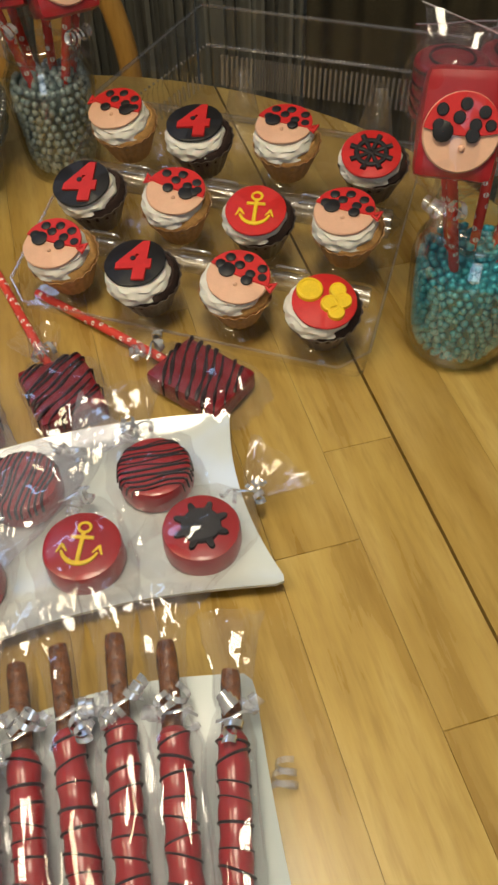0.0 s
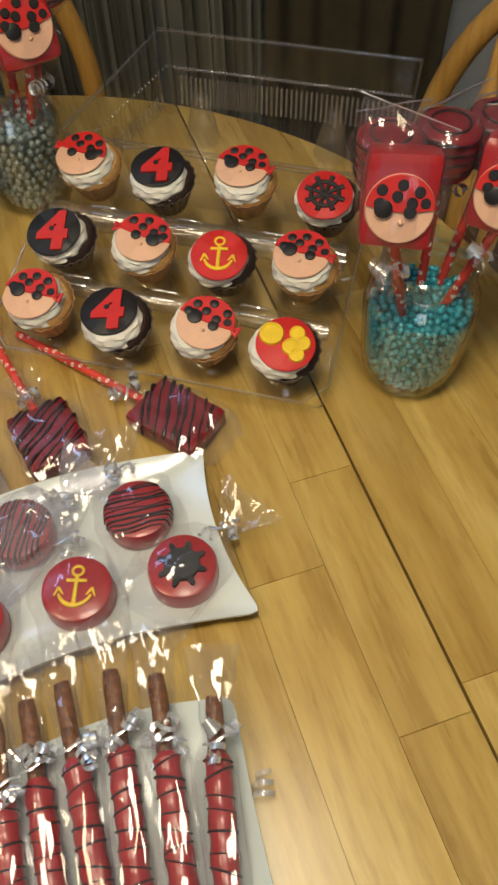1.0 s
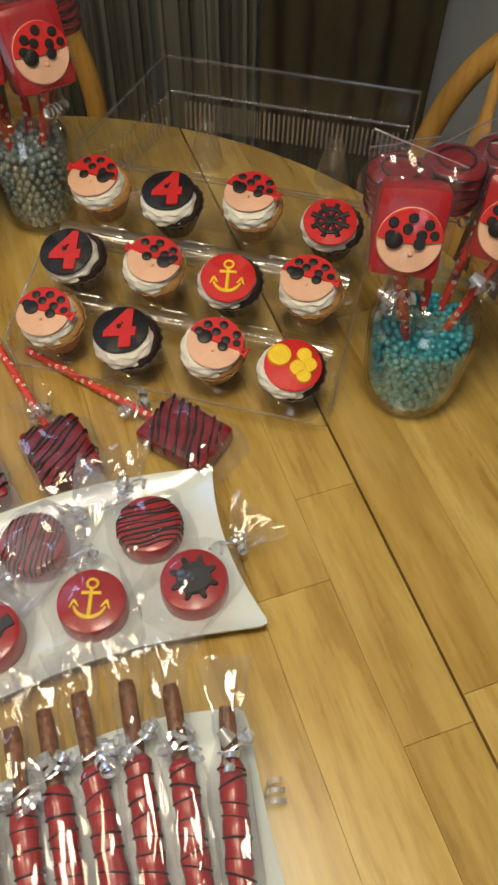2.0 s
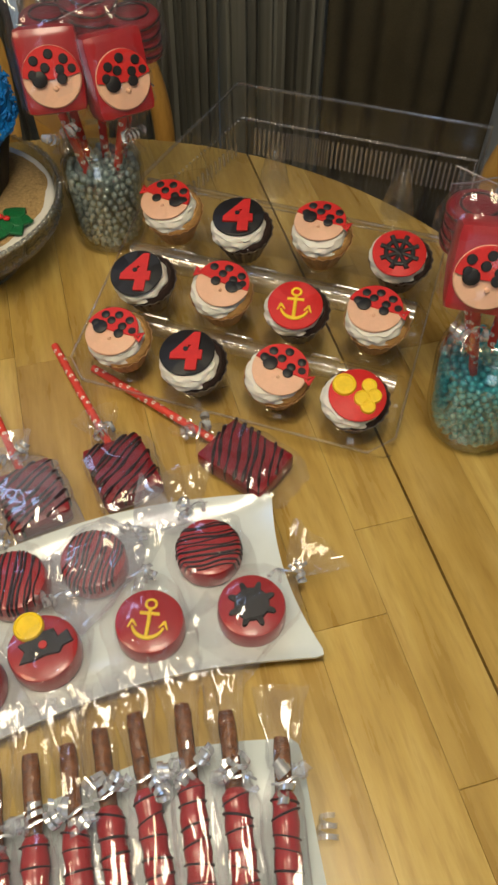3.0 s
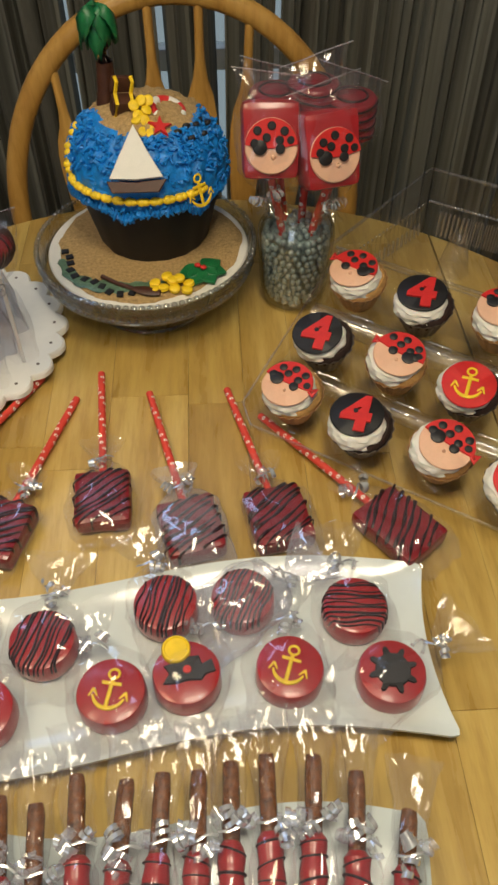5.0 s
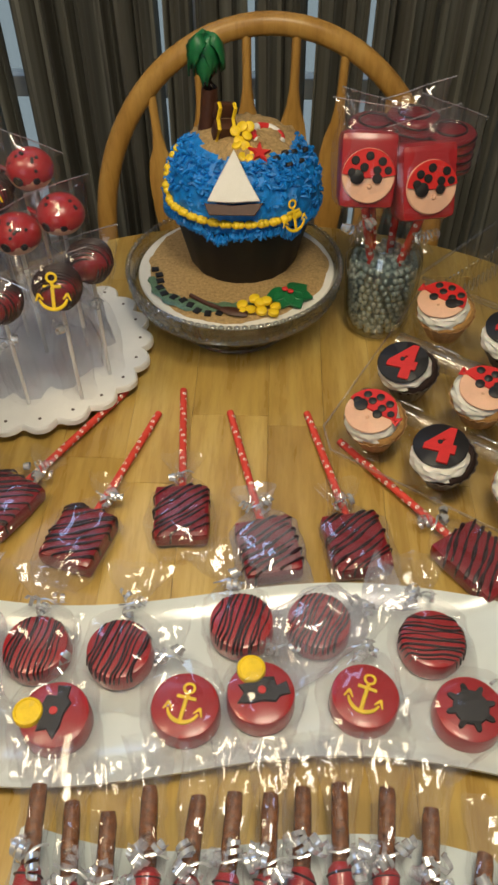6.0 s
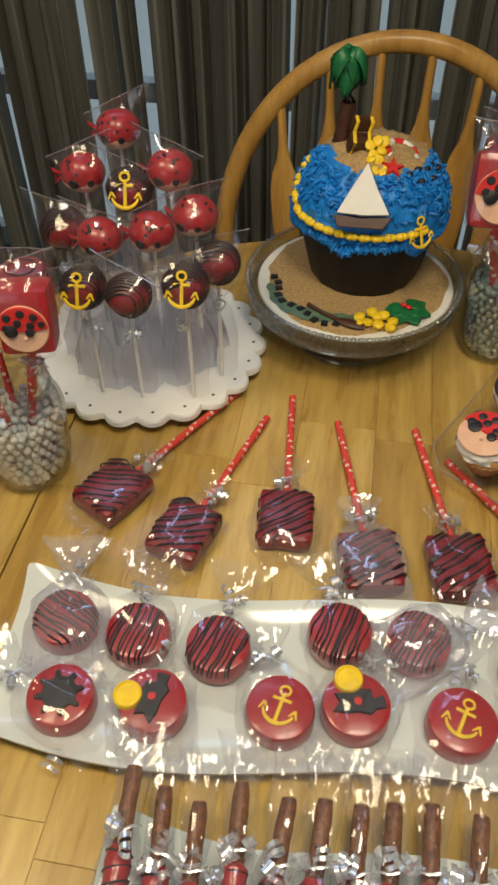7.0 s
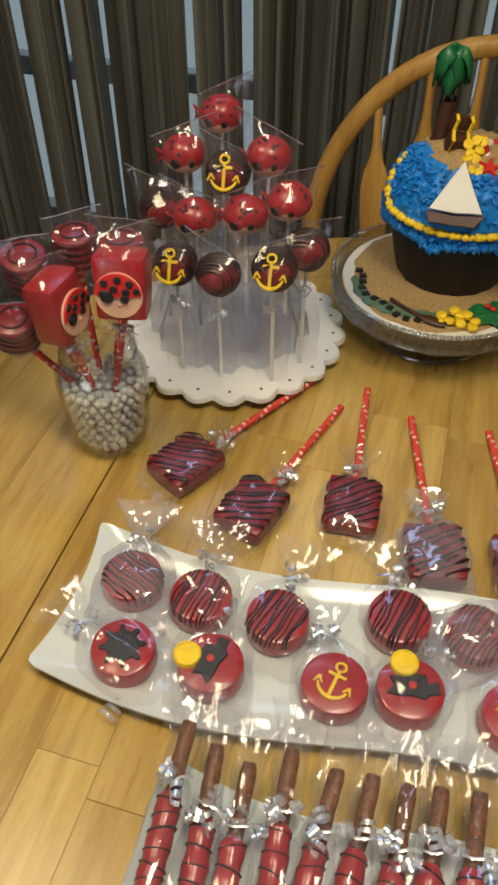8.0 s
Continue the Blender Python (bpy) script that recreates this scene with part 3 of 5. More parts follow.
long_plate("serving_plate", pose(-0.014, 0.266, T + 0.001, 0, 0, -2.5), 0.164, 0.136, 0.011, 0.01, 0.012, MINT_CHINA, "pale white china plate under the wrapped pretzel rods")

# ---- decorations ----


def anchor_mesh(s, z):
    bm = bmesh.new()
    r = 0.052 * s
    tube(bm, [(0, -0.42 * s, z), (0, 0.30 * s, z)], r, 8, 0.7)
    tube(bm, [(-0.24 * s, 0.16 * s, z), (0.24 * s, 0.16 * s, z)], r * 0.9, 8, 0.7)
    tube(bm, [(0.13 * s * math.cos(a), 0.40 * s + 0.12 * s * math.sin(a), z) for a in [2 * math.pi * k / 14 for k in range(15)]], r * 0.7, 8, 0.7, False)
    arc = [(0.40 * s * math.sin(a), -0.06 * s - 0.40 * s * math.cos(a), z) for a in [radians(-72 + 144 * k / 14) for k in range(15)]]
    tube(bm, arc, [r * (0.6 + 0.5 * math.sin(math.pi * k / 14)) for k in range(15)], 8, 0.7)
    for sx in (-1, 1):
        x, y = sx * 0.39 * s, -0.17 * s
        tube(bm, [(x + sx * 0.09 * s, y - 0.06 * s, z), (x, y + 0.15 * s, z)], [r * 0.4, r * 0.8], 8, 0.7)
        tube(bm, [(x - sx * 0.12 * s, y - 0.02 * s, z), (x, y + 0.13 * s, z)], [r * 0.4, r * 0.8], 8, 0.7)
    return bm


def gear_mesh(s, z):
    """A dark cut-out ship's wheel: a round plate with knobs."""
    out = []
    for k in range(64):
        a = 2 * math.pi * k / 64
        r = 0.29 * s + 0.13 * s * max(0.0, math.cos(8 * a)) ** 0.7 * (1.0 if math.cos(8 * a) > 0 else 0.0)
        out.append((r * math.cos(a + 0.2), r * math.sin(a + 0.2)))
    return prism(bmesh.new(), out, z - 0.0008, z + 0.0016, 0.0006)


def ship_wheel(parent, s, z):
    """A ring with eight spokes and a hub, each piece laid on the topper."""
    r = 0.05 * s
    part("wheel_rim", tube(bmesh.new(), [(0.28 * s * math.cos(a), 0.28 * s * math.sin(a), z) for a in [2 * math.pi * k / 28 for k in range(29)]], r, 8, 0.8, False), BLACK_FONDANT, parent, "raised black wheel rim")
    for k in range(8):
        a = 2 * math.pi * k / 8 + 0.2
        part("spoke", tube(bmesh.new(), [(0.05 * s * math.cos(a), 0.05 * s * math.sin(a), z), (0.42 * s * math.cos(a), 0.42 * s * math.sin(a), z)], [r * 0.8, r * 1.15], 8, 0.8), BLACK_FONDANT, parent)
    part("hub", lathe(bmesh.new(), [(0.001, z - 0.0005), (0.08 * s, z - 0.0005), (0.08 * s, z + 0.0016), (0.001, z + 0.002)], 14), BLACK_FONDANT, parent)


def digit_mesh(s, z):
    """The figure 4 in the built-in font, cut thick."""
    cu = bpy.data.curves.new("digit", "FONT")
    cu.body, cu.size, cu.extrude, cu.offset, cu.align_x, cu.align_y = "4", s, 0.0012, 0.045 * s, "CENTER", "CENTER"
    cu.bevel_depth, cu.resolution_u = 0.0004, 4
    tmp = new("digit_curve", cu)
    bpy.context.view_layer.update()
    me = bpy.data.meshes.new_from_object(tmp.evaluated_get(bpy.context.evaluated_depsgraph_get()))
    bpy.data.objects.remove(tmp)
    bm = bmesh.new()
    bm.from_mesh(me)
    bpy.data.meshes.remove(me)
    xs, ys = [v.co.x for v in bm.verts], [v.co.y for v in bm.verts]
    bmesh.ops.translate(bm, verts=bm.verts[:], vec=(-(min(xs) + max(xs)) / 2, -(min(ys) + max(ys)) / 2, z))
    return bm


def dot_set(parent, r, z, rnd, big_left):
    """Black spots on the red half and two larger ones below it."""
    k = r / 0.026
    spots = [(-0.014, 0.0140, 0.0037), (0.0, 0.0185, 0.0037), (0.0135, 0.0145, 0.0037), (-0.004, 0.0095, 0.0037), (0.009, 0.0065, 0.0037), (0.0195, 0.006, 0.0033)]
    s = 1 if big_left else -1
    spots += [(-0.0115 * s, 0.0000, 0.0062), (-0.017 * s, 0.0035, 0.0038), (0.008 * s, -0.0015, 0.0042)]
    for x, y, q in spots:
        bm = bmesh.new()
        x, y, q = (x + rnd.uniform(-0.0012, 0.0012)) * k, (y + rnd.uniform(-0.001, 0.001)) * k, q * 1.16
        lathe(bm, [(0.0001, z + 0.0010), (q * k * 0.85, z + 0.0009), (q * k, z + 0.0003), (q * k, z - 0.0012)], 12, x, y)
        part("dot", bm, BLACK_FONDANT, parent)


def half_cover(r, z, dip):
    """The red upper half of a round topper, with a slightly bowed lower edge."""
    pts = circle(r * 1.01, 22, 0, 0, radians(4), radians(176))
    low = [(-r + 2 * r * k / 10, 0.07 * r - dip * math.sin(math.pi * k / 10)) for k in range(1, 10)]
    return prism(bmesh.new(), pts + low, z - 0.0004, z + 0.0014, 0.0005)


def face_topper(parent, r, z, rnd, big_left=True):
    """A pale fondant disc with a dotted red half."""
    disc = part("topper", spoil(lathe(bmesh.new(), [(0.0005, z - 0.003), (r, z - 0.003), (r * 1.01, z - 0.001), (r * 0.97, z), (0.0005, z)], 32), 0.0006, 60, rnd.random() * 9), PALE_FONDANT, parent, "pale fondant disc")
    part("red_half", half_cover(r, z + 0.0005, 0.002), RED_FONDANT, disc, "red fondant half disc")
    s = 1 if big_left else -1
    bm = bmesh.new()
    tube(bm, [(s * r * 0.93, r * 0.10, z), (s * r * 1.16, r * 0.26, z), (s * r * 1.12, -r * 0.02, z - 0.001), (s * r * 0.93, r * 0.08, z)], [0.002, 0.003, 0.003, 0.002], 8, 0.6)
    part("knot", bm, RED_FONDANT, disc)
    dot_set(disc, r, z + 0.0022, rnd, big_left)
    part("bead", ball(bmesh.new(), 0.0015, -r * 0.32, z + 0.0006, 0.0020, 2), PALE_FONDANT, disc)
    return disc


# ---- cupcakes ----


def cupcake(m, kind, dark, rnd, label, slip):
    """slip: how far frosting and topper sit off the middle of the cake."""
    cup = thing("cupcake", m, label, "cupcake", "cupcakes in the tray")
    pleat = lambda a, k: 1 + 0.022 * math.copysign(abs(math.sin(21 * a)) ** 0.7, math.sin(21 * a))
    part("liner", lathe(bmesh.new(), [(0.001, 0.003), (0.0205, 0.003), (0.022, 0.008), (0.0276, 0.024), (0.0345, 0.0400), (0.0338, 0.0400), (0.0268, 0.022)], 126, wob=pleat), LINER_DARK if dark else LINER_TAN, cup)
    part("cake", spoil(lathe(bmesh.new(), [(0.030, 0.030), (0.0322, 0.0375), (0.0325, 0.041), (0.029, 0.046), (0.0005, 0.050)], 40), 0.0012, 90, rnd.random() * 9), CHOCOLATE_CAKE if dark else VANILLA_CAKE, cup)
    bm = bmesh.new()
    prof = [(0.0280, 0.0370), (0.0305, 0.0395), (0.0315, 0.0420), (0.0300, 0.0445), (0.0312, 0.0470), (0.0308, 0.0500), (0.0285, 0.0520), (0.0285, 0.0545), (0.0250, 0.0565), (0.0005, 0.0572)]
    ph = rnd.random() * 6
    lathe(bm, [(r0 * 0.95, z0) for r0, z0 in prof], 48, 0.0, 0.0, lambda a, k: 1 + 0.045 * math.cos(a + 2.2) + 0.034 * math.sin(8 * a + k * 1.3 + ph) + 0.006 * math.sin(19 * a + 2 * k + ph))
    spoil(bm, 0.0014, 60, ph)
    part("frosting", bm, FROSTING, cup, m=Matrix.Translation(slip))
    r, z = 0.0280, 0.0595
    if kind == "face":
        top = face_topper(cup, r, z, rnd, rnd.random() < 0.7)
    elif kind == "four":
        top = part("topper", spoil(lathe(bmesh.new(), [(0.0005, z - 0.003), (r, z - 0.003), (r * 1.01, z - 0.001), (r * 0.97, z), (0.0005, z)], 32), 0.0006, 60, ph), BLACK_FONDANT, cup, "black fondant disc")
        part("numeral", digit_mesh(0.058, z + 0.0008), RED_FONDANT, top, "raised red figure 4", False)
        part("dot", lathe(bmesh.new(), [(0.0001, z + 0.0036), (0.0026, z + 0.0033), (0.0030, z)], 12, -0.001, 0.0015), BLACK_FONDANT, top)
    else:
        top = part("topper", spoil(lathe(bmesh.new(), [(0.0005, z - 0.003), (r, z - 0.003), (r * 1.01, z - 0.001), (r * 0.97, z), (0.0005, z)], 32), 0.0006, 60, ph), RED_FONDANT, cup, "red fondant disc")
        if kind == "anchor":
            part("anchor", anchor_mesh(0.036, z + 0.001), YELLOW_FONDANT, top, "raised yellow anchor")
        if kind == "wheel":
            ship_wheel(top, 0.050, z + 0.001)
        if kind == "coins":
            for x, y, q in ((-0.012, 0.011, 0.0118), (0.012, 0.008, 0.0075), (0.004, -0.005, 0.0085), (0.015, -0.003, 0.0078), (0.008, -0.014, 0.0075)):
                bm = lathe(bmesh.new(), [(0.0001, z + 0.003), (q * 0.75, z + 0.003), (q * 0.8, z + 0.0037), (q * 0.95, z + 0.0035), (q, z + 0.002), (q, z - 0.0003)], 20, x, y)
                part("coin", bm, YELLOW_FONDANT, top)
    top.matrix_basis = Matrix.Translation(slip) @ pose(0, 0, 0, rnd.uniform(-5, 5), rnd.uniform(-5, 5), 0)
    return cup


# The opened lid lies on its top, so the hinge is high and the base slopes down to its front edge on the table.
TRAY_TURN, TRAY_TILT = -33, 13
LEVEL = pose(0.167, 0.6946, T + 0.0005, 0, 0, TRAY_TURN)
TRAY = LEVEL @ pose(0, 0, 0, TRAY_TILT, 0, 0)
CUP_SPOTS = []


def build_cupcakes():
    rnd = random.Random(11)
    rows = [(-0.106, 0.197, "face", 0, -30), (-0.031, 0.193, "four", 1, -36), (0.047, 0.205, "face", 0, -28), (0.127, 0.197, "wheel", 1, -10),
            (-0.104, 0.111, "four", 1, -38), (-0.027, 0.115, "face", 0, -26), (0.048, 0.115, "anchor", 1, -24), (0.122, 0.123, "face", 0, -26),
            (-0.103, 0.041, "face", 0, -24), (-0.027, 0.035, "four", 1, -36), (0.050, 0.042, "face", 0, -30), (0.123, 0.038, "coins", 1, -12)]
    text = {"face": "vanilla cupcake with white frosting and a dotted red and pale disc",
            "four": "chocolate cupcake with white frosting, black disc and red number four",
            "wheel": "chocolate cupcake with white frosting, red disc and black ship's wheel",
            "anchor": "chocolate cupcake with white frosting, red disc and yellow anchor",
            "coins": "chocolate cupcake with white frosting, red disc and yellow coins"}
    for x, y, kind, dark, rz in rows:
        turn = rz + (-14 if kind == "face" else 16 if kind == "four" else 0)
        slip = Matrix.Rotation(radians(-turn), 3, "Z") @ Vector((-0.0038 if dark else -0.0022, -0.0010, 0))
        CUP_SPOTS.append((x, y))
        cupcake(TRAY @ pose(x, y, 0.0065, 0, 0, turn - TRAY_TURN) @ Matrix.Diagonal((0.89, 0.89, 0.86, 1)), kind, dark, rnd, text[kind], slip)


build_cupcakes()

# ---- clear tray with its opened lid ----
def tray():
    box = thing("cupcake_tray", TRAY, "clear plastic hinged cupcake tray standing open under the cupcakes", "tray")
    bm = bmesh.new()
    x0, x1, y0, y1 = -0.150, 0.165, 0.0, 0.240
    # base sheet with rounded ridges between the rows and a low outer wall
    nx, ny = 60, 72
    cells = []
    for i in range(nx + 1):
        row = []
        for j in range(ny + 1):
            x, y = x0 + (x1 - x0) * i / nx, y0 + (y1 - y0) * j / ny
            cut = max(0.0, 0.02 - (x - x0)) + max(0.0, 0.02 - (y - y0)) - 0.02
            if cut > 0 and x < 0:
                x, y = x + cut / 2, y + cut / 2
            z = 0.001
            for c in (0.077, 0.157):
                d = abs(y - c) / 0.014
                if d < 1:
                    z = max(z, 0.001 + 0.024 * math.sqrt(1 - d * d) * min(1, (min(x - x0, x1 - x) / 0.012)))
            e = min(x - x0, x1 - x, y - y0, y1 - y)
            if e < 0.006:
                z = max(z, 0.022 * (1 - e / 0.006))
            row.append(bm.verts.new((x, y, z)))
        cells.append(row)
    for a, b in zip(cells, cells[1:]):
        for j in range(ny):
            bm.faces.new((a[j], b[j], b[j + 1], a[j + 1]))
    part("tray_base", bm, CLAM, box)
    bm = bmesh.new()
    tube(bm, [(x0 + 0.02, y0, 0.022), (x1 - 0.02, y0, 0.022), (x1, y0 + 0.02, 0.022), (x1, y1, 0.022), (x0, y1, 0.022), (x0, y0 + 0.02, 0.022), (x0 + 0.02, y0, 0.022)], 0.0014, 6)
    part("rim", bm, CLAM_GLARE, box)
    # tubes over the moulded ridges, added to carry the broad glare bars
    for y, q in ((0.077, 0.0085), (0.157, 0.0125)):
        part("ridge", tube(bmesh.new(), [(x0 + 0.010, y, 0.013), (x1 - 0.012, y, 0.013)], q, 14), CLAM_GLARE, box)
    for x in (-0.085, 0.0, 0.085):
        for y in (0.077, 0.157):
            for off in (-0.0045, 0.0045):
                part("rib", tube(bmesh.new(), [(x - 0.013, y + off, 0.0250), (x - 0.011, y + off, 0.0268), (x + 0.011, y + off, 0.0268), (x + 0.013, y + off, 0.0250)], 0.0014, 8), CLAM_BRIGHT, box)
    for x, y in CUP_SPOTS:
        part("cavity", lathe(bmesh.new(), [(0.0005, 0.0080), (0.0190, 0.0080), (0.0215, 0.0065), (0.0265, 0.0015)], 28, x, y), CLAM, box)
    # opened lid
    lx0, lx1, ly0, ly1, h, hinge = -0.158, 0.176, 0.242, 0.424, 0.088, 0.074
    flat = TRAY.inverted() @ LEVEL
    lid = bmesh.new()

    def sheet(fn, n, m_):
        g = [[lid.verts.new(fn(i / n, j / m_)) for j in range(m_ + 1)] for i in range(n + 1)]
        for a, b in zip(g, g[1:]):
            for j in range(m_):
                lid.faces.new((a[j], b[j], b[j + 1], a[j + 1]))

    sheet(lambda u, v: (lx0 + (lx1 - lx0) * u, ly0 + (ly1 - ly0) * v, 0.002 + 0.004 * math.exp(-((v - 0.5) / 0.3) ** 4)), 20, 12)
    flute = lambda u, v, n: 0.0050 * (1 - abs(((u * n) % 1) * 2 - 1)) * (1.0 if v < 0.5 else 0.0)
    sheet(lambda u, v: (lx0 + (lx1 - lx0) * u, ly1 + 0.006 * v + flute(u, v, 44), 0.002 + h * v), 176, 12)
    sheet(lambda u, v: (lx0 - 0.006 * v - flute(u, v, 20), ly0 + (ly1 - ly0) * u, 0.002 + (hinge + (h - hinge) * u) * v), 80, 12)
    sheet(lambda u, v: (lx1 + 0.006 * v + flute(u, v, 20), ly0 + (ly1 - ly0) * u, 0.002 + (hinge + (h - hinge) * u) * v), 80, 12)
    sheet(lambda u, v: (lx0 + (lx1 - lx0) * u, ly0 - 0.004 * v, 0.002 + (hinge - 0.002) * v), 20, 3)
    bm = bmesh.new()
    for k in range(52):
        x = lx0 + 0.02 + (lx1 - lx0 - 0.03) * k / 51
        tube(bm, [(x, ly1 - 0.004, 0.006), (x, ly1 - 0.002, 0.040)], 0.0017, 6)
    for k in range(18):
        y = ly0 + 0.015 + (ly1 - ly0 - 0.03) * k / 17
        tube(bm, [(lx0 + 0.002, y, 0.006), (lx0 + 0.001, y, 0.022)], 0.0016, 6)
    # the lid stands a little askew: its far side is narrower
    skew = lambda x, y: x + (0.045 if x < 0 else 0.0) * max(0.0, min(1.0, (y - ly0) / (ly1 - ly0))) * min(1.0, -x / 0.1)
    for v in [*lid.verts, *bm.verts]:
        v.co.x = skew(v.co.x, v.co.y)
    ob = part("ribbing", bm, CLAM_BRIGHT, box, m=flat)
    ob["kind"] = "stuff"
    part("lid", lid, CLAM, box, m=flat)
    e = 0.006
    part("lid_rim", tube(bmesh.new(), [(lx0 - e, ly0, hinge), (lx0 - e + 0.045, ly1 + e, h), (lx1 + e, ly1 + e, h), (lx1 + e, ly0, hinge)], 0.0022, 6), CLAM_GLARE, box, m=flat)
    part("lid_rim", tube(bmesh.new(), [(lx0 + 0.045, ly1 + 0.003, 0.046), (lx1, ly1 + 0.003, 0.046)], 0.0014, 6), CLAM_GLARE, box, m=flat)
    part("hinge", tube(bmesh.new(), [(lx0, ly0 - 0.004, hinge), (lx1, ly0 - 0.004, hinge)], 0.0020, 6), CLAM_GLARE, box, m=flat)
    bm = bmesh.new()
    for k in range(64):
        ball(bm, lx0 + 0.048 + (lx1 - lx0 - 0.048) * k / 63, ly1 + 0.001, 0.0485, 0.0019, 1)
    for k in range(26):
        y = ly0 + (ly1 - ly0) * k / 25
        ball(bm, lx0 + 0.045 * k / 25 + 0.001, y, 0.0485, 0.0017, 1)
        ball(bm, lx1 - 0.001, y, 0.0485, 0.0017, 1)
    part("beaded_flange", bm, CLAM_BRIGHT, box, "row of small moulded bumps", m=flat)["kind"] = "stuff"
    for x, y in ((-0.050, 0.359), (0.100, 0.364)):
        part("post", lathe(bmesh.new(), [(0.020, 0.004), (0.015, 0.03), (0.009, 0.056), (0.007, 0.060), (0.0005, 0.061)], 20, x, y), CLAM_GLARE, box, m=flat)


tray()

# ---- wrapped round cookies ----


def ribbon_bow(parent, x, y, z, rnd, size=1.0, n=3):
    """Curled ribbon ends round a tied neck."""
    for k in range(n):
        bm = bmesh.new()
        a = rnd.uniform(0, 6.28)
        reach = rnd.uniform(0.006, 0.015) * size
        curl(bm, x + reach * math.cos(a), y + 0.7 * reach * math.sin(a), z + rnd.uniform(0.0, 0.006) * size, rnd.uniform(0.0055, 0.0085) * size, rnd.uniform(1.1, 2.4), rnd.uniform(0.005, 0.016) * size, rnd.uniform(0.0035, 0.0048) * size, a + rnd.uniform(-0.6, 0.6), rnd.uniform(-0.2, 0.6))
        part("ribbon_curl", bm, RIBBON if k % 2 == 0 else RIBBON_CLEAR, parent)
    bm = bmesh.new()
    a = rnd.uniform(-0.6, 0.6)
    pts = [(x + 0.014 * size * u * math.cos(a), y + 0.014 * size * u * math.sin(a) + 0.001 * math.sin(4 * u), z + 0.005 * size * (1 - u * u)) for u in [-1 + 2 * i / 8 for i in range(9)]]
    strand(bm, pts, 0.0021 * size)
    part("ribbon_tie", bm, RIBBON, parent)


def stripes(parent, r, z, rnd, ang, n=11):
    for k in range(n):
        y = (-0.84 + 1.68 * (k + 0.5) / n) * r + rnd.uniform(-0.0012, 0.0012)
        half = math.sqrt(max(0.0, r * r - y * y))
        bend = rnd.uniform(-0.0015, 0.0015)
        pts = [(-half - 0.0012, y - 0.6 * bend, z - 0.009), (-half * 1.0, y, z - 0.002)]
        pts += [(half * (-0.9 + 1.8 * i / 7), y + bend * math.sin(i * 0.9), z + 0.0004) for i in range(8)]
        pts += [(half * 1.0, y, z - 0.002), (half + 0.0012, y + 0.6 * bend, z - 0.010)]
        c, s = math.cos(ang), math.sin(ang)
        pts = [(c * a - s * b, s * a + c * b, q) for a, b, q in pts]
        part("drizzle", tube(bmesh.new(), pts, rnd.uniform(0.0006, 0.0012), 6, 0.7), DRIZZLE, parent)


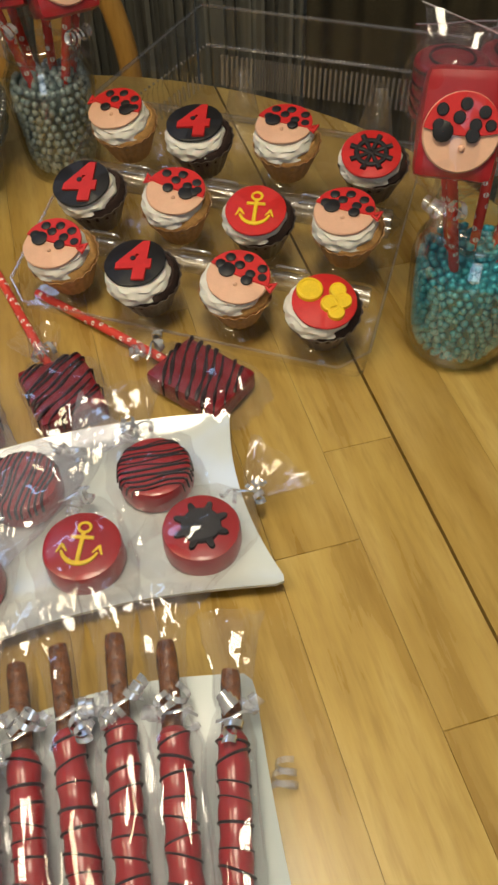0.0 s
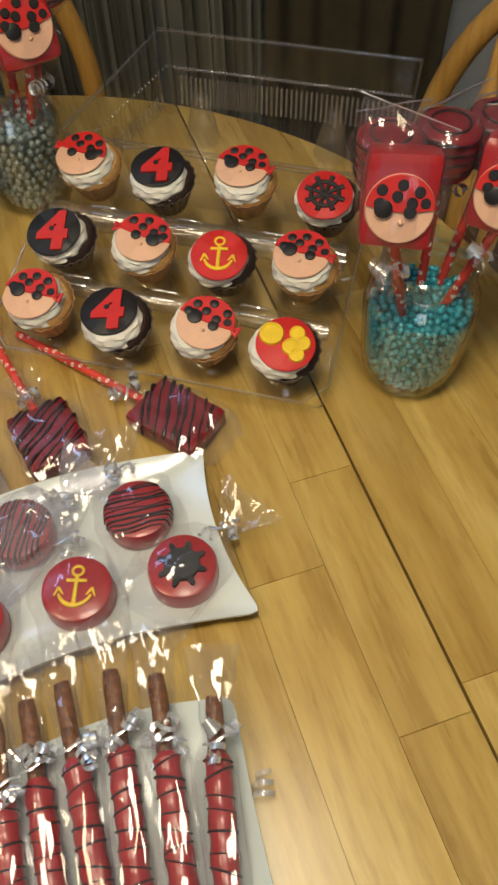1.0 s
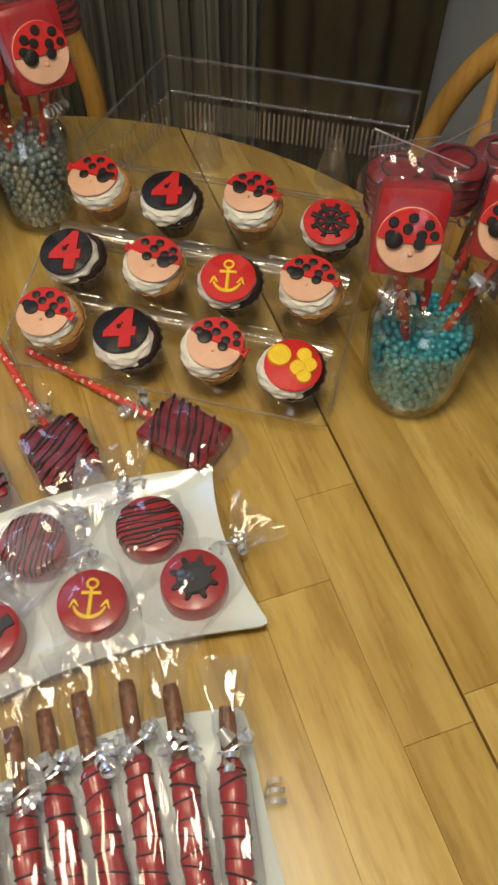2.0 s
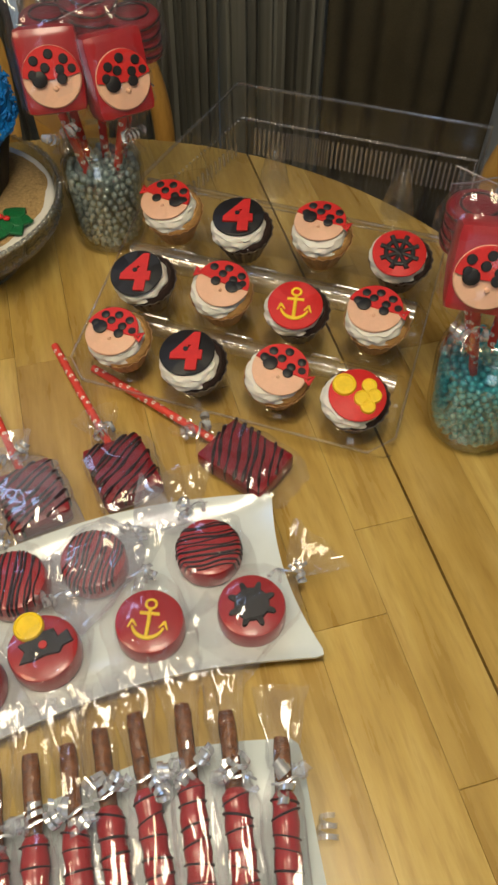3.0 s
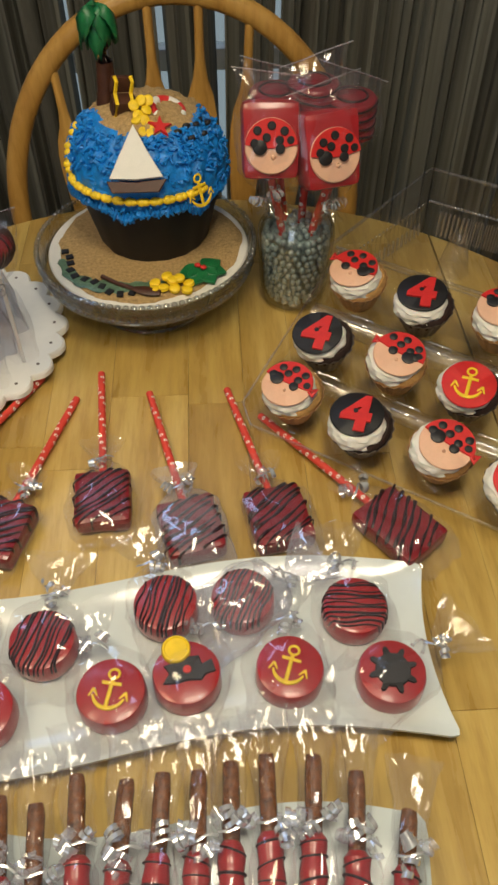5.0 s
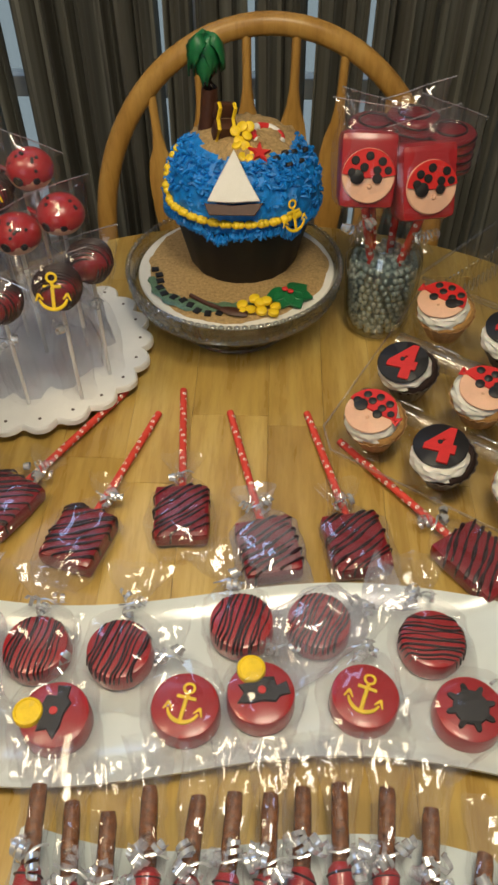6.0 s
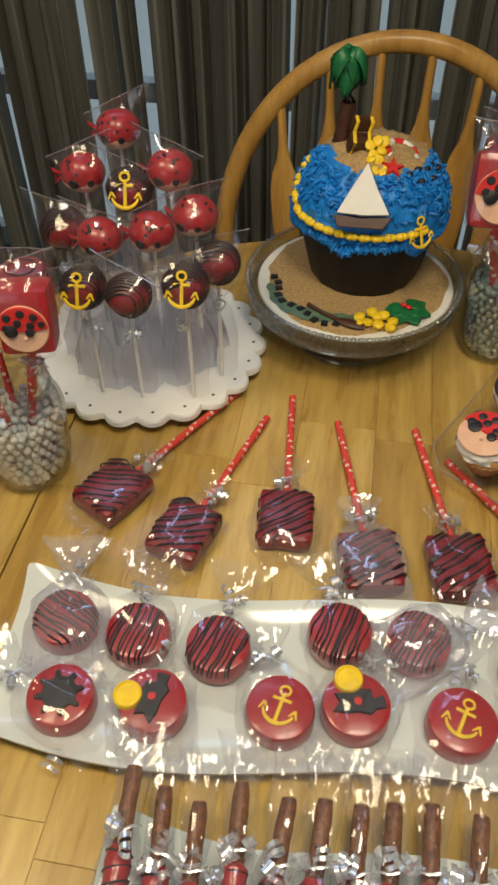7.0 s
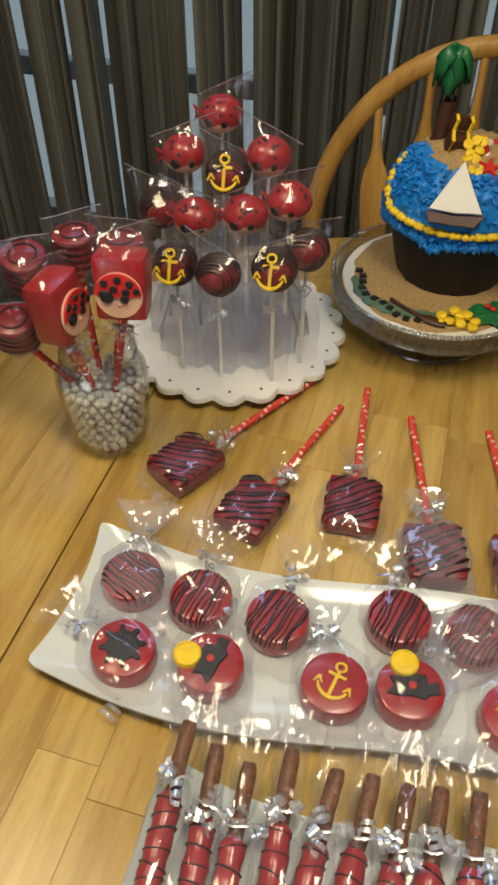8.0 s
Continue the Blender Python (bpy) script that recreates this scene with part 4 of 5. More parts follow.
def cookie(m, kind, seed, tail, label, spin=0.0, heavy=False):
    """A coated round cookie in a film bag; tail is the direction of the gathered end."""
    rnd = random.Random(seed)
    th = thing("wrapped_cookie", m, label, "cookie", "wrapped cookies on the long plate")
    r, h = 0.0265, 0.0225
    body = part("coating", spoil(lathe(bmesh.new(), [(0.0005, 0.001), (r * 0.96, 0.001), (r, 0.004), (r * 0.985, h - 0.004), (r * 0.95, h - 0.001), (r * 0.86, h), (0.0005, h)], 40), 0.0005, 70, seed), RED_CANDY, th, "glossy red candy coating")
    if kind == "stripe":
        stripes(body, r * 0.97, h + 0.0004, rnd, spin)
    elif kind == "anchor":
        part("anchor", anchor_mesh(0.031, 0.0), YELLOW_FONDANT, body, "raised yellow anchor", m=pose(0, 0, h + 0.001, 0, 0, math.degrees(spin)))
    elif kind == "wheel":
        part("ship_wheel", gear_mesh(0.046, 0.0), BLACK_FONDANT, body, "raised dark ship's wheel", m=pose(0, 0, h + 0.001, 0, 0, math.degrees(spin)))
    elif kind == "scarf":
        hold = pose(0, 0, h, 0, 0, math.degrees(spin))
        bm = prism(bmesh.new(), [(-0.019, -0.006), (-0.009, -0.008), (0.0, -0.0075), (0.010, -0.010), (0.014, -0.006), (0.022, -0.0055), (0.021, 0.0045), (0.013, 0.002), (0.012, 0.010), (0.004, 0.011), (-0.006, 0.0085), (-0.016, 0.008), (-0.013, 0.001)], -0.0005, 0.0024, 0.0008)
        part("scarf", bm, BLACK_FONDANT, body, "black fondant scarf shape", m=hold)
        part("dot", lathe(bmesh.new(), [(0.0001, 0.0036), (0.003, 0.0033), (0.0036, 0.001)], 14, 0.001, 0.0005), RED_FONDANT, body, m=hold)
        part("coin", lathe(bmesh.new(), [(0.0001, 0.0042), (0.0085, 0.0042), (0.0092, 0.0052), (0.0105, 0.0048), (0.0112, 0.0035), (0.0112, -0.0005)], 24, -0.004, 0.0185), YELLOW_FONDANT, body, "yellow fondant coin", m=hold)
    w = r + 0.004
    st = [(-w - 0.014, 0.034, 0.0012, 0.0035), (-w - 0.003, w + 0.002, 0.006, 0.008), (-0.6 * w, w + 0.002, 0.0125, 0.013), (0.0, w + 0.002, 0.0135, 0.0135), (0.7 * w, w, 0.0125, 0.013),
          (w + 0.002, w * 0.75, 0.010, 0.013), (w + 0.010, 0.008, 0.006, 0.013), (w + 0.014, 0.004, 0.004, 0.013), (w + 0.020, 0.011, 0.006, 0.016), (w + 0.032, 0.021, 0.007, 0.021), (w + 0.046, 0.029, 0.004, 0.026)]
    part("film_bag", sleeve(bmesh.new(), st, 40, 0.12, seed * 1.3), FILM_HEAVY if heavy else FILM, th, "clear crinkled film bag", m=pose(0, 0, 0, 0, 0, tail))
    a = radians(tail + 90)
    ribbon_bow(th, (w + 0.013) * math.cos(a), (w + 0.013) * math.sin(a), 0.014, rnd, 0.8, 3)
    return th


def build_cookies():
    lab = {"stripe": "red coated cookie with dark drizzled stripes in a clear bag", "anchor": "red coated cookie with a yellow anchor in a clear bag",
           "wheel": "red coated cookie with a dark ship's wheel in clear bag", "scarf": "red coated cookie with black scarf and yellow coin, clear bag"}
    rows = [(-0.251, 0.541, "stripe", 10, -25), (-0.188, 0.538, "stripe", 5, 80), (-0.121, 0.5365, "stripe", -5, 72), (-0.025, 0.5645, "stripe", 20, 75), (0.038, 0.567, "stripe", -60, 65), (0.1285, 0.5535, "stripe", 5, -4),
            (-0.232, 0.475, "wheel", 70, 10), (-0.161, 0.482, "scarf", 15, 80), (-0.0645, 0.492, "anchor", 20, -12), (-0.008, 0.5035, "scarf", -20, 12), (0.071, 0.504, "anchor", 0, -20), (0.1485, 0.496, "wheel", -60, 0)]
    for k, (x, y, kind, tail, spin) in enumerate(rows):
        cookie(pose(x, y, T + 0.0065), kind, 21 + k, tail, lab[kind], radians(spin), k in (0, 4))


build_cookies()

# ---- brownies on paper straws ----


def paper_straw(parent, a, b, r=0.0036, seed=0, name="straw"):
    """A red paper straw with rows of white spots winding round it."""
    a, b = Vector(a), Vector(b)
    d = (b - a)
    L = d.length
    rot = d.to_track_quat("Z", "X").to_matrix().to_4x4()
    m = Matrix.Translation(a) @ rot
    st = part(name, lathe(bmesh.new(), [(r * 0.86, 0.004), (r * 0.86, 0.0), (r, 0.0), (r, L), (r * 0.86, L), (r * 0.86, L - 0.004)], 14), STRAW_RED, parent, "red paper straw with white spots", m=m)
    bm = bmesh.new()
    step = 0.0082
    for k in range(int(L / step)):
        for q in range(2):
            ang = 2.4 * k + q * math.pi + seed
            z = step * (k + 0.5)
            c = [bm.verts.new(((r + 0.00025) * math.cos(ang + 0.60 * math.cos(t_)), (r + 0.00025) * math.sin(ang + 0.60 * math.cos(t_)), z + 0.0020 * math.sin(t_))) for t_ in [2 * math.pi * i / 8 for i in range(8)]]
            bm.faces.new(c)
    ob = part("spot_pattern", bm, STRAW_WHITE, st, smooth=False)
    ob["kind"] = "stuff"
    return st


def brownie(x, y, tip, tie, seed, label, size=(0.030, 0.034), heavy=False):
    rnd = random.Random(seed)
    dx, dy = tip[0] - tie[0], tip[1] - tie[1]
    rz = math.degrees(math.atan2(dy, dx)) - 90
    m = pose(x, y, T + 0.0012, 0, 0, rz)
    th = thing("brownie_pop", m, label, "brownie pop", "brownie pops on straws")
    inv = m.inverted()
    w, l, h = size[0] * 0.88, size[1] * 0.92, 0.021
    bm = block(bmesh.new(), -w, w, -l, l, 0.001, h, 0.0055)
    bmesh.ops.subdivide_edges(bm, edges=bm.edges[:], cuts=4, use_grid_fill=True)
    body = part("coating", spoil(spoil(bm, 0.0015, 42, seed), 0.0006, 160, seed), RED_DARK, th, "dark red candy coating")
    ang = rnd.uniform(25, 40)
    for k in range(11):
        o = (-0.9 + 1.8 * (k + 0.5) / 11) * (w + l) * 0.72 + rnd.uniform(-0.002, 0.002)
        c, s = math.cos(radians(ang)), math.sin(radians(ang))
        run = [(t_ * c - o * s, t_ * s + o * c) for t_ in [(-1 + 2 * i / 24) * 0.055 for i in range(25)]]
        run = [(px, py) for px, py in run if abs(px) < w - 0.001 and abs(py) < l - 0.001]
        if len(run) > 3:
            pts = [(px + 0.0013 * math.sin(95 * py + 1.7 * k), py + 0.0009 * math.sin(140 * px + k), h + 0.0008 + 0.0003 * math.sin(i)) for i, (px, py) in enumerate(run)]
            for end, other in ((0, 1), (-1, -2)):
                e = Vector(pts[end]) + (Vector(pts[end]) - Vector(pts[other])).normalized() * 0.0025
                lo = (e.x, e.y, h - 0.012)
                pts = [lo, (e.x, e.y, h - 0.001)] + pts if end == 0 else pts + [(e.x, e.y, h - 0.001), lo]
            fat = rnd.uniform(0.0010, 0.0017)
            part("drizzle", tube(bmesh.new(), pts, [fat * (1 + 0.35 * math.sin(1.1 * i + k)) for i in range(len(pts))], 6, 0.6), DRIZZLE, body)
    p, q = inv @ Vector((*tip, T + 0.0045)), inv @ Vector((*tie, T + 0.009))
    q = Vector((0, l - 0.012, 0.011))
    paper_straw(th, q, p, 0.0037, seed)
    k = l + 0.003
    st = [(-k - 0.016, w * 0.8, 0.002, 0.006), (-k - 0.004, w + 0.004, 0.007, 0.010), (-k * 0.6, w + 0.004, 0.0125, 0.0125), (0, w + 0.005, 0.0125, 0.0125), (k * 0.7, w + 0.004, 0.012, 0.0125), (k + 0.002, w * 0.8, 0.009, 0.011), (k + 0.012, 0.010, 0.006, 0.010), (k + 0.016, 0.005, 0.005, 0.010), (k + 0.021, 0.012, 0.007, 0.012), (k + 0.033, 0.022, 0.009, 0.019)]
    part("film_bag", sleeve(bmesh.new(), st, 40, 0.12, seed * 1.7), FILM_HEAVY if heavy else FILM, th, "clear crinkled film bag")
    ribbon_bow(th, 0.0, k + 0.015, 0.013, rnd, 0.8, 4)
    return th


for n_, (bx, by, tip_, tie_, sz) in enumerate([
        (-0.256, 0.690, (-0.164, 0.857), (-0.232, 0.735), (0.030, 0.034)), (-0.176, 0.652, (-0.124, 0.824), (-0.157, 0.715), (0.029, 0.034)),
        (-0.0855, 0.682, (-0.101, 0.861), (-0.092, 0.736), (0.029, 0.033)), (-0.004, 0.645, (-0.048, 0.828), (-0.018, 0.700), (0.030, 0.033)),
        (0.075, 0.653, (0.034, 0.829), (0.058, 0.712), (0.030, 0.034)), (0.182, 0.638, (0.067, 0.789), (0.150, 0.680), (0.030, 0.038))]):
    brownie(bx, by, tip_, tie_, 40 + n_, "dark red drizzled brownie in clear bag on spotted paper straw", sz, n_ == 3)

# ---- pretzel rods ----


def pretzel(a, b, seed, label, dip=0.052):
    """A rod from its bare tip a to its dipped end b, wrapped in film."""
    rnd = random.Random(seed)
    a, b = Vector(a), Vector(b)
    d = b - a
    L = 0.205
    ang = math.degrees(math.atan2(d.y, d.x)) + 90
    slope = math.degrees(math.asin(max(-0.3, min(0.3, d.z / d.length))))
    th = thing("pretzel_rod", Matrix.Translation(a) @ pose(0, 0, 0, 0, 0, ang) @ pose(0, 0, 0, -slope, 0, 0), label, "pretzel rod", "wrapped pretzel rods")
    bm = tube(bmesh.new(), [(0, -L * k / 30, 0) for k in range(31)], [0.0052 if k == 0 else 0.0060 for k in range(31)], 14)
    part("rod", spoil(bm, 0.0008, 140, seed), PRETZEL, th, "browned pretzel crust")
    n = 40
    bm = tube(bmesh.new(), [(0, -dip - (L + 0.002 - dip) * k / n, 0) for k in range(n + 1)], [0.006 if k == 0 else 0.0086 + 0.0006 * math.sin(k * 1.3 + seed) if k < n else 0.006 for k in range(n + 1)], 18)
    coat = part("coating", spoil(bm, 0.0006, 90, seed), RED_CANDY, th, "red candy coating")
    y = dip + 0.006
    while y < L - 0.004:
        sk = rnd.uniform(-0.0035, 0.0035)
        pts = [(0.0089 * math.cos(t_), -y + sk * math.cos(t_), 0.0089 * math.sin(t_)) for t_ in [radians(-30 + 240 * i / 14) for i in range(15)]]
        part("drizzle", tube(bmesh.new(), pts, rnd.uniform(0.0006, 0.0012), 6, 0.8, up=(0, 1, 0)), DRIZZLE, coat)
        y += rnd.uniform(0.0075, 0.0135)
    st = [(0.034, 0.019, 0.006, 0.004), (0.020, 0.0155, 0.008, 0.002), (0.0, 0.0115, 0.009, 0.0), (-0.02, 0.010, 0.010, 0.0), (-dip + 0.012, 0.009, 0.009, 0.0), (-dip, 0.0105, 0.0105, 0.0), (-dip - 0.015, 0.014, 0.013, 0.0), (-0.12, 0.0155, 0.0135, 0), (-0.17, 0.0155, 0.0135, 0), (-L - 0.006, 0.015, 0.010, 0), (-L - 0.02, 0.016, 0.002, -0.002)]
    st = [(s + (rnd.uniform(-0.004, 0.004) if 0 < i < 9 else 0), w, h, z) for i, (s, w, h, z) in enumerate(st)]
    part("film_bag", sleeve(bmesh.new(), st, 28, 0.20, seed * 0.9), FILM_ROD, th, "clear crinkled film bag")
    ribbon_bow(th, 0.003, -dip + 0.005, 0.010, rnd, 0.85, 4)
    return th


for n_, (ax, ay, bx, by, az) in enumerate([
        (-0.160, 0.430, -0.152, 0.330, 0.030), (-0.136, 0.421, -0.125, 0.333, 0.026), (-0.110, 0.415, -0.104, 0.335, 0.026), (-0.083, 0.430, -0.076, 0.345, 0.033), (-0.049, 0.427, -0.054, 0.350, 0.028),
        (-0.024, 0.430, -0.029, 0.350, 0.028), (0.001, 0.430, -0.003, 0.338, 0.028), (0.023, 0.435, 0.020, 0.333, 0.027), (0.048, 0.438, 0.046, 0.325, 0.030), (0.081, 0.436, 0.0695, 0.320, 0.030), (0.1095, 0.423, 0.0955, 0.312, 0.030), (0.142, 0.397, 0.121, 0.305, 0.027)]):
    pretzel((ax, ay, T + az), (bx, by, T + az - 0.004), 60 + n_, "red candy-dipped pretzel rod with dark drizzle in a clear bag", 0.050 if n_ < 11 else 0.034)

# ---- candy jars with marshmallow pops ----


def jar_profile():
    return [(0.001, 0.003), (0.027, 0.003), (0.0335, 0.006), (0.0372, 0.016), (0.0395, 0.030), (0.0425, 0.078), (0.0410, 0.088), (0.0360, 0.097), (0.0335, 0.101), (0.0335, 0.112), (0.0345, 0.113), (0.0345, 0.1155), (0.0335, 0.1165), (0.0335, 0.121), (0.0318, 0.122), (0.0308, 0.121), (0.0308, 0.101), (0.033, 0.096), (0.0385, 0.087), (0.0400, 0.078), (0.0372, 0.030), (0.0350, 0.017), (0.031, 0.0085), (0.001, 0.0075)]


def beads(bm, r, level, seed):
    """Candy pearls packed against the glass and heaped on top."""
    rnd = random.Random(seed)
    lim = lambda z: (min(0.0388, 0.0300 + 0.42 * (z - 0.008), 0.0345 + 0.09 * (z - 0.015)) - r) if z < 0.078 else max(0.02, 0.0388 - r - 0.55 * (z - 0.078))
    step = r * 1.86
    z, k = 0.0085 + r, 0
    while z < level:
        n = int(2 * math.pi * lim(z) / (2 * r * 1.02))
        for i in range(n):
            a = 2 * math.pi * (i + 0.5 * (k % 2)) / n + rnd.uniform(-0.06, 0.06)
            q = lim(z) - rnd.uniform(0, 0.12) * r
            ball(bm, q * math.cos(a), q * math.sin(a), z + rnd.uniform(-0.15, 0.15) * r, r * rnd.uniform(0.93, 1.04), 2 if r > 0.0045 else 1)
        z, k = z + step * 0.94, k + 1
    q = lim(level) - r * 1.9
    while q > 0:
        n = max(1, int(2 * math.pi * q / (2.05 * r)))
        for i in range(n):
            a = 2 * math.pi * (i + rnd.random() * 0.6) / n
            ball(bm, q * math.cos(a), q * math.sin(a), level - r * 0.6 + rnd.uniform(-0.5, 0.6) * r, r, 2 if r > 0.0045 else 1)
        q -= r * 1.9
    lathe(bm, [(0.0005, 0.012), (lim(0.02) - 1.5 * r, 0.014), (lim(0.05) - 1.5 * r, level - 1.6 * r), (0.0005, level - 1.6 * r)], 24)
    return bm


def jar(x, y, material, r, level, seed, label, size=1.0, tall=1.0):
    th = thing("candy_jar", pose(x, y, T) @ Matrix.Diagonal((size, size, tall, 1)), label, "jar", "candy jars")
    part("glass", lathe(bmesh.new(), jar_profile(), 48), GLASS, th)
    part("thread", tube(bmesh.new(), [(0.0342 * math.cos(a), 0.0342 * math.sin(a), 0.1045 + 0.004 * a / 9.0) for a in [9.0 * k / 50 for k in range(51)]], 0.0012, 6), GLASS, th)
    ob = part("pearl_fill", beads(bmesh.new(), r, level, seed), material, th)
    ob["kind"] = "stuff"
    return th


def pop_bag(parent, h0, h1, w, d, seed):
    st = [(h0 - 0.030, 0.010, 0.010, 0), (h0 - 0.020, 0.004, 0.004, 0), (h0 - 0.014, 0.006, 0.006, 0), (h0 - 0.004, w * 0.8, d * 0.9, 0), (h0 + 0.006, w + 0.004, d + 0.004, 0), ((h0 + h1) / 2, w + 0.005, d + 0.005, 0), (h1, w + 0.005, d + 0.003, 0), (h1 + 0.009, w + 0.004, d * 0.5, 0), (h1 + 0.020, w + 0.008, 0.002, 0)]
    lean_ = 0.35 * math.sin(seed * 3.1)
    # added bright line: the glint along the bag's top edge
    part("edge_glint", tube(bmesh.new(), [(q * (w + 0.008), 0.001 * math.sin(5 * q), h1 + 0.0205 + lean_ * q * (w + 0.008)) for q in (-1.0, -0.4, 0.2, 1.0)], 0.0006, 6), FILM_EDGE_GLINT, parent, "bright glint line along the top edge of the bag")
    return part("film_bag", sleeve(bmesh.new(), st, 34, 0.10, seed, "z", lean_), FILM_UP, parent, "clear crinkled film bag")


def mallow_pop(x, y, z, foot, rz, tilt, seed, label, face=True, size=1.0):
    """Candy-coated marshmallow on a straw; origin at the block's lower edge. foot: the straw's lower end in the jar."""
    rnd = random.Random(seed)
    m = pose(x, y, T + z, 0, 0, rz) @ pose(0, 0, 0, tilt, 0, rnd.uniform(-4, 4)) @ Matrix.Scale(size, 4)
    th = thing("marshmallow_pop", m, label, "marshmallow pop", "marshmallow pops")
    w, d, h = (0.0240, 0.017, 0.061) if face else (0.0215, 0.0215, 0.034)
    if face:
        bm = block(bmesh.new(), -w, w, -d, d, 0.0, h, 0.007)
        bmesh.ops.subdivide_edges(bm, edges=bm.edges[:], cuts=1, use_grid_fill=True)
        body = part("coating", spoil(bm, 0.0018, 35, seed), RED_CANDY, th, "red candy coating")
        hold = part("topper", lathe(bmesh.new(), [(0.0005, 0.0), (0.0215, 0.0), (0.022, 0.0015), (0.021, 0.003), (0.0005, 0.003)], 30), PALE_FONDANT, th, "pale fondant disc", m=pose(0, -d - 0.0002, h * 0.44, 90, 0, 0))
        part("red_half", half_cover(0.0215, 0.0034, 0.003), RED_FONDANT, hold)
        dot_set(hold, 0.0215, 0.0052, rnd, True)
        part("bead", ball(bmesh.new(), 0.0015, -0.008, 0.0034, 0.002, 2), PALE_FONDANT, hold)
    else:
        prof = [(0.0005, 0.0), (w * 0.9, 0.001)]
        for k in range(4):
            b0 = 0.002 + k * 0.008
            prof += [(w, b0), (w * 1.02, b0 + 0.0035), (w, b0 + 0.0062), (w * 0.95, b0 + 0.0074)]
        prof += [(w * 0.9, h), (0.0005, h + 0.001)]
        body = part("coating", spoil(lathe(bmesh.new(), prof, 32), 0.0012, 40, seed), RED_DARK, th, "dark red candy coating in stacked layers")
        for k in range(4):
            zz = 0.0065 + k * 0.008
            ring = [((w * 1.015) * math.cos(a), (w * 1.015) * math.sin(a), zz + 0.0012 * math.sin(3 * a + k)) for a in [2 * math.pi * i / 24 for i in range(25)]]
            part("drizzle", tube(bmesh.new(), ring, 0.0011, 6, 1.0, False), DRIZZLE, body)
        ring = [(w * 0.62 * math.cos(a), w * 0.62 * math.sin(a), h + 0.001) for a in [2 * math.pi * i / 24 for i in range(25)]]
        part("drizzle", tube(bmesh.new(), ring, 0.0010, 6, 1.0, False), DRIZZLE, body)
    f = m.inverted() @ Vector((foot[0], foot[1], T + foot[2]))
    paper_straw(th, Vector((0, 0, 0.004)), f, 0.0035, seed)
    pop_bag(th, 0.0, h, w, d, seed * 1.1)
    ribbon_bow(th, 0.0, -0.006, -0.020, rnd, 0.85, 3)
    return th


JAR_TEXT = "clear glass jar of {} candy pearls holding marshmallow pops"
FACE_TEXT = "bagged red marshmallow pop with a dotted red and pale disc"
STACK_TEXT = "bagged red layered marshmallow pop with dark stripes on a straw"
jar(0.396, 0.631, BEAD_BLUE, 0.0032, 0.080, 1, JAR_TEXT.format("turquoise"), 1.12, 1.13)
jar(0.119, 0.987, BEAD_SILVER, 0.0040, 0.088, 2, JAR_TEXT.format("silver-grey"), 1.02, 1.16)
jar(-0.348, 0.716, BEAD_WHITE, 0.0043, 0.074, 3, JAR_TEXT.format("white"), 1.07, 1.09)

for n_, (jx, jy, x, y, z, rz, tilt, face) in enumerate([
        (0.396, 0.631, 0.352, 0.618, 0.173, -24, -24, True), (0.396, 0.631, 0.434, 0.612, 0.166, -40, -22, True), (0.396, 0.631, 0.366, 0.668, 0.188, 10, 0, False), (0.396, 0.631, 0.412, 0.668, 0.186, 10, 0, False), (0.396, 0.631, 0.454, 0.668, 0.184, 10, 0, False),
        (0.119, 0.987, 0.087, 0.970, 0.168, -4, -22, True), (0.119, 0.987, 0.148, 0.966, 0.159, 14, -22, True), (0.119, 0.987, 0.094, 1.016, 0.196, 5, 0, False), (0.119, 0.987, 0.133, 1.018, 0.204, 5, 0, False), (0.119, 0.987, 0.170, 1.008, 0.192, 5, 0, False),
        (-0.348, 0.716, -0.306, 0.702, 0.176, 14, -10, True), (-0.348, 0.716, -0.360, 0.688, 0.154, 84, -6, True), (-0.348, 0.716, -0.372, 0.752, 0.186, 20, 0, False), (-0.348, 0.716, -0.326, 0.750, 0.188, 20, 0, False), (-0.348, 0.716, -0.410, 0.725, 0.178, 20, 14, False), (-0.348, 0.716, -0.414, 0.694, 0.130, 20, 14, False)]):
    mallow_pop(x, y, z, (jx + 0.35 * (x - jx), jy + 0.35 * (y - jy), 0.070), rz, tilt, 90 + n_, FACE_TEXT if face else STACK_TEXT, face, 1.06 if jx > 0.3 else 1.2 if jx > 0 else 0.94)

# ---- cake on its glass stand ----
KX, KY, KZ = -0.046, 1.003, 0.066


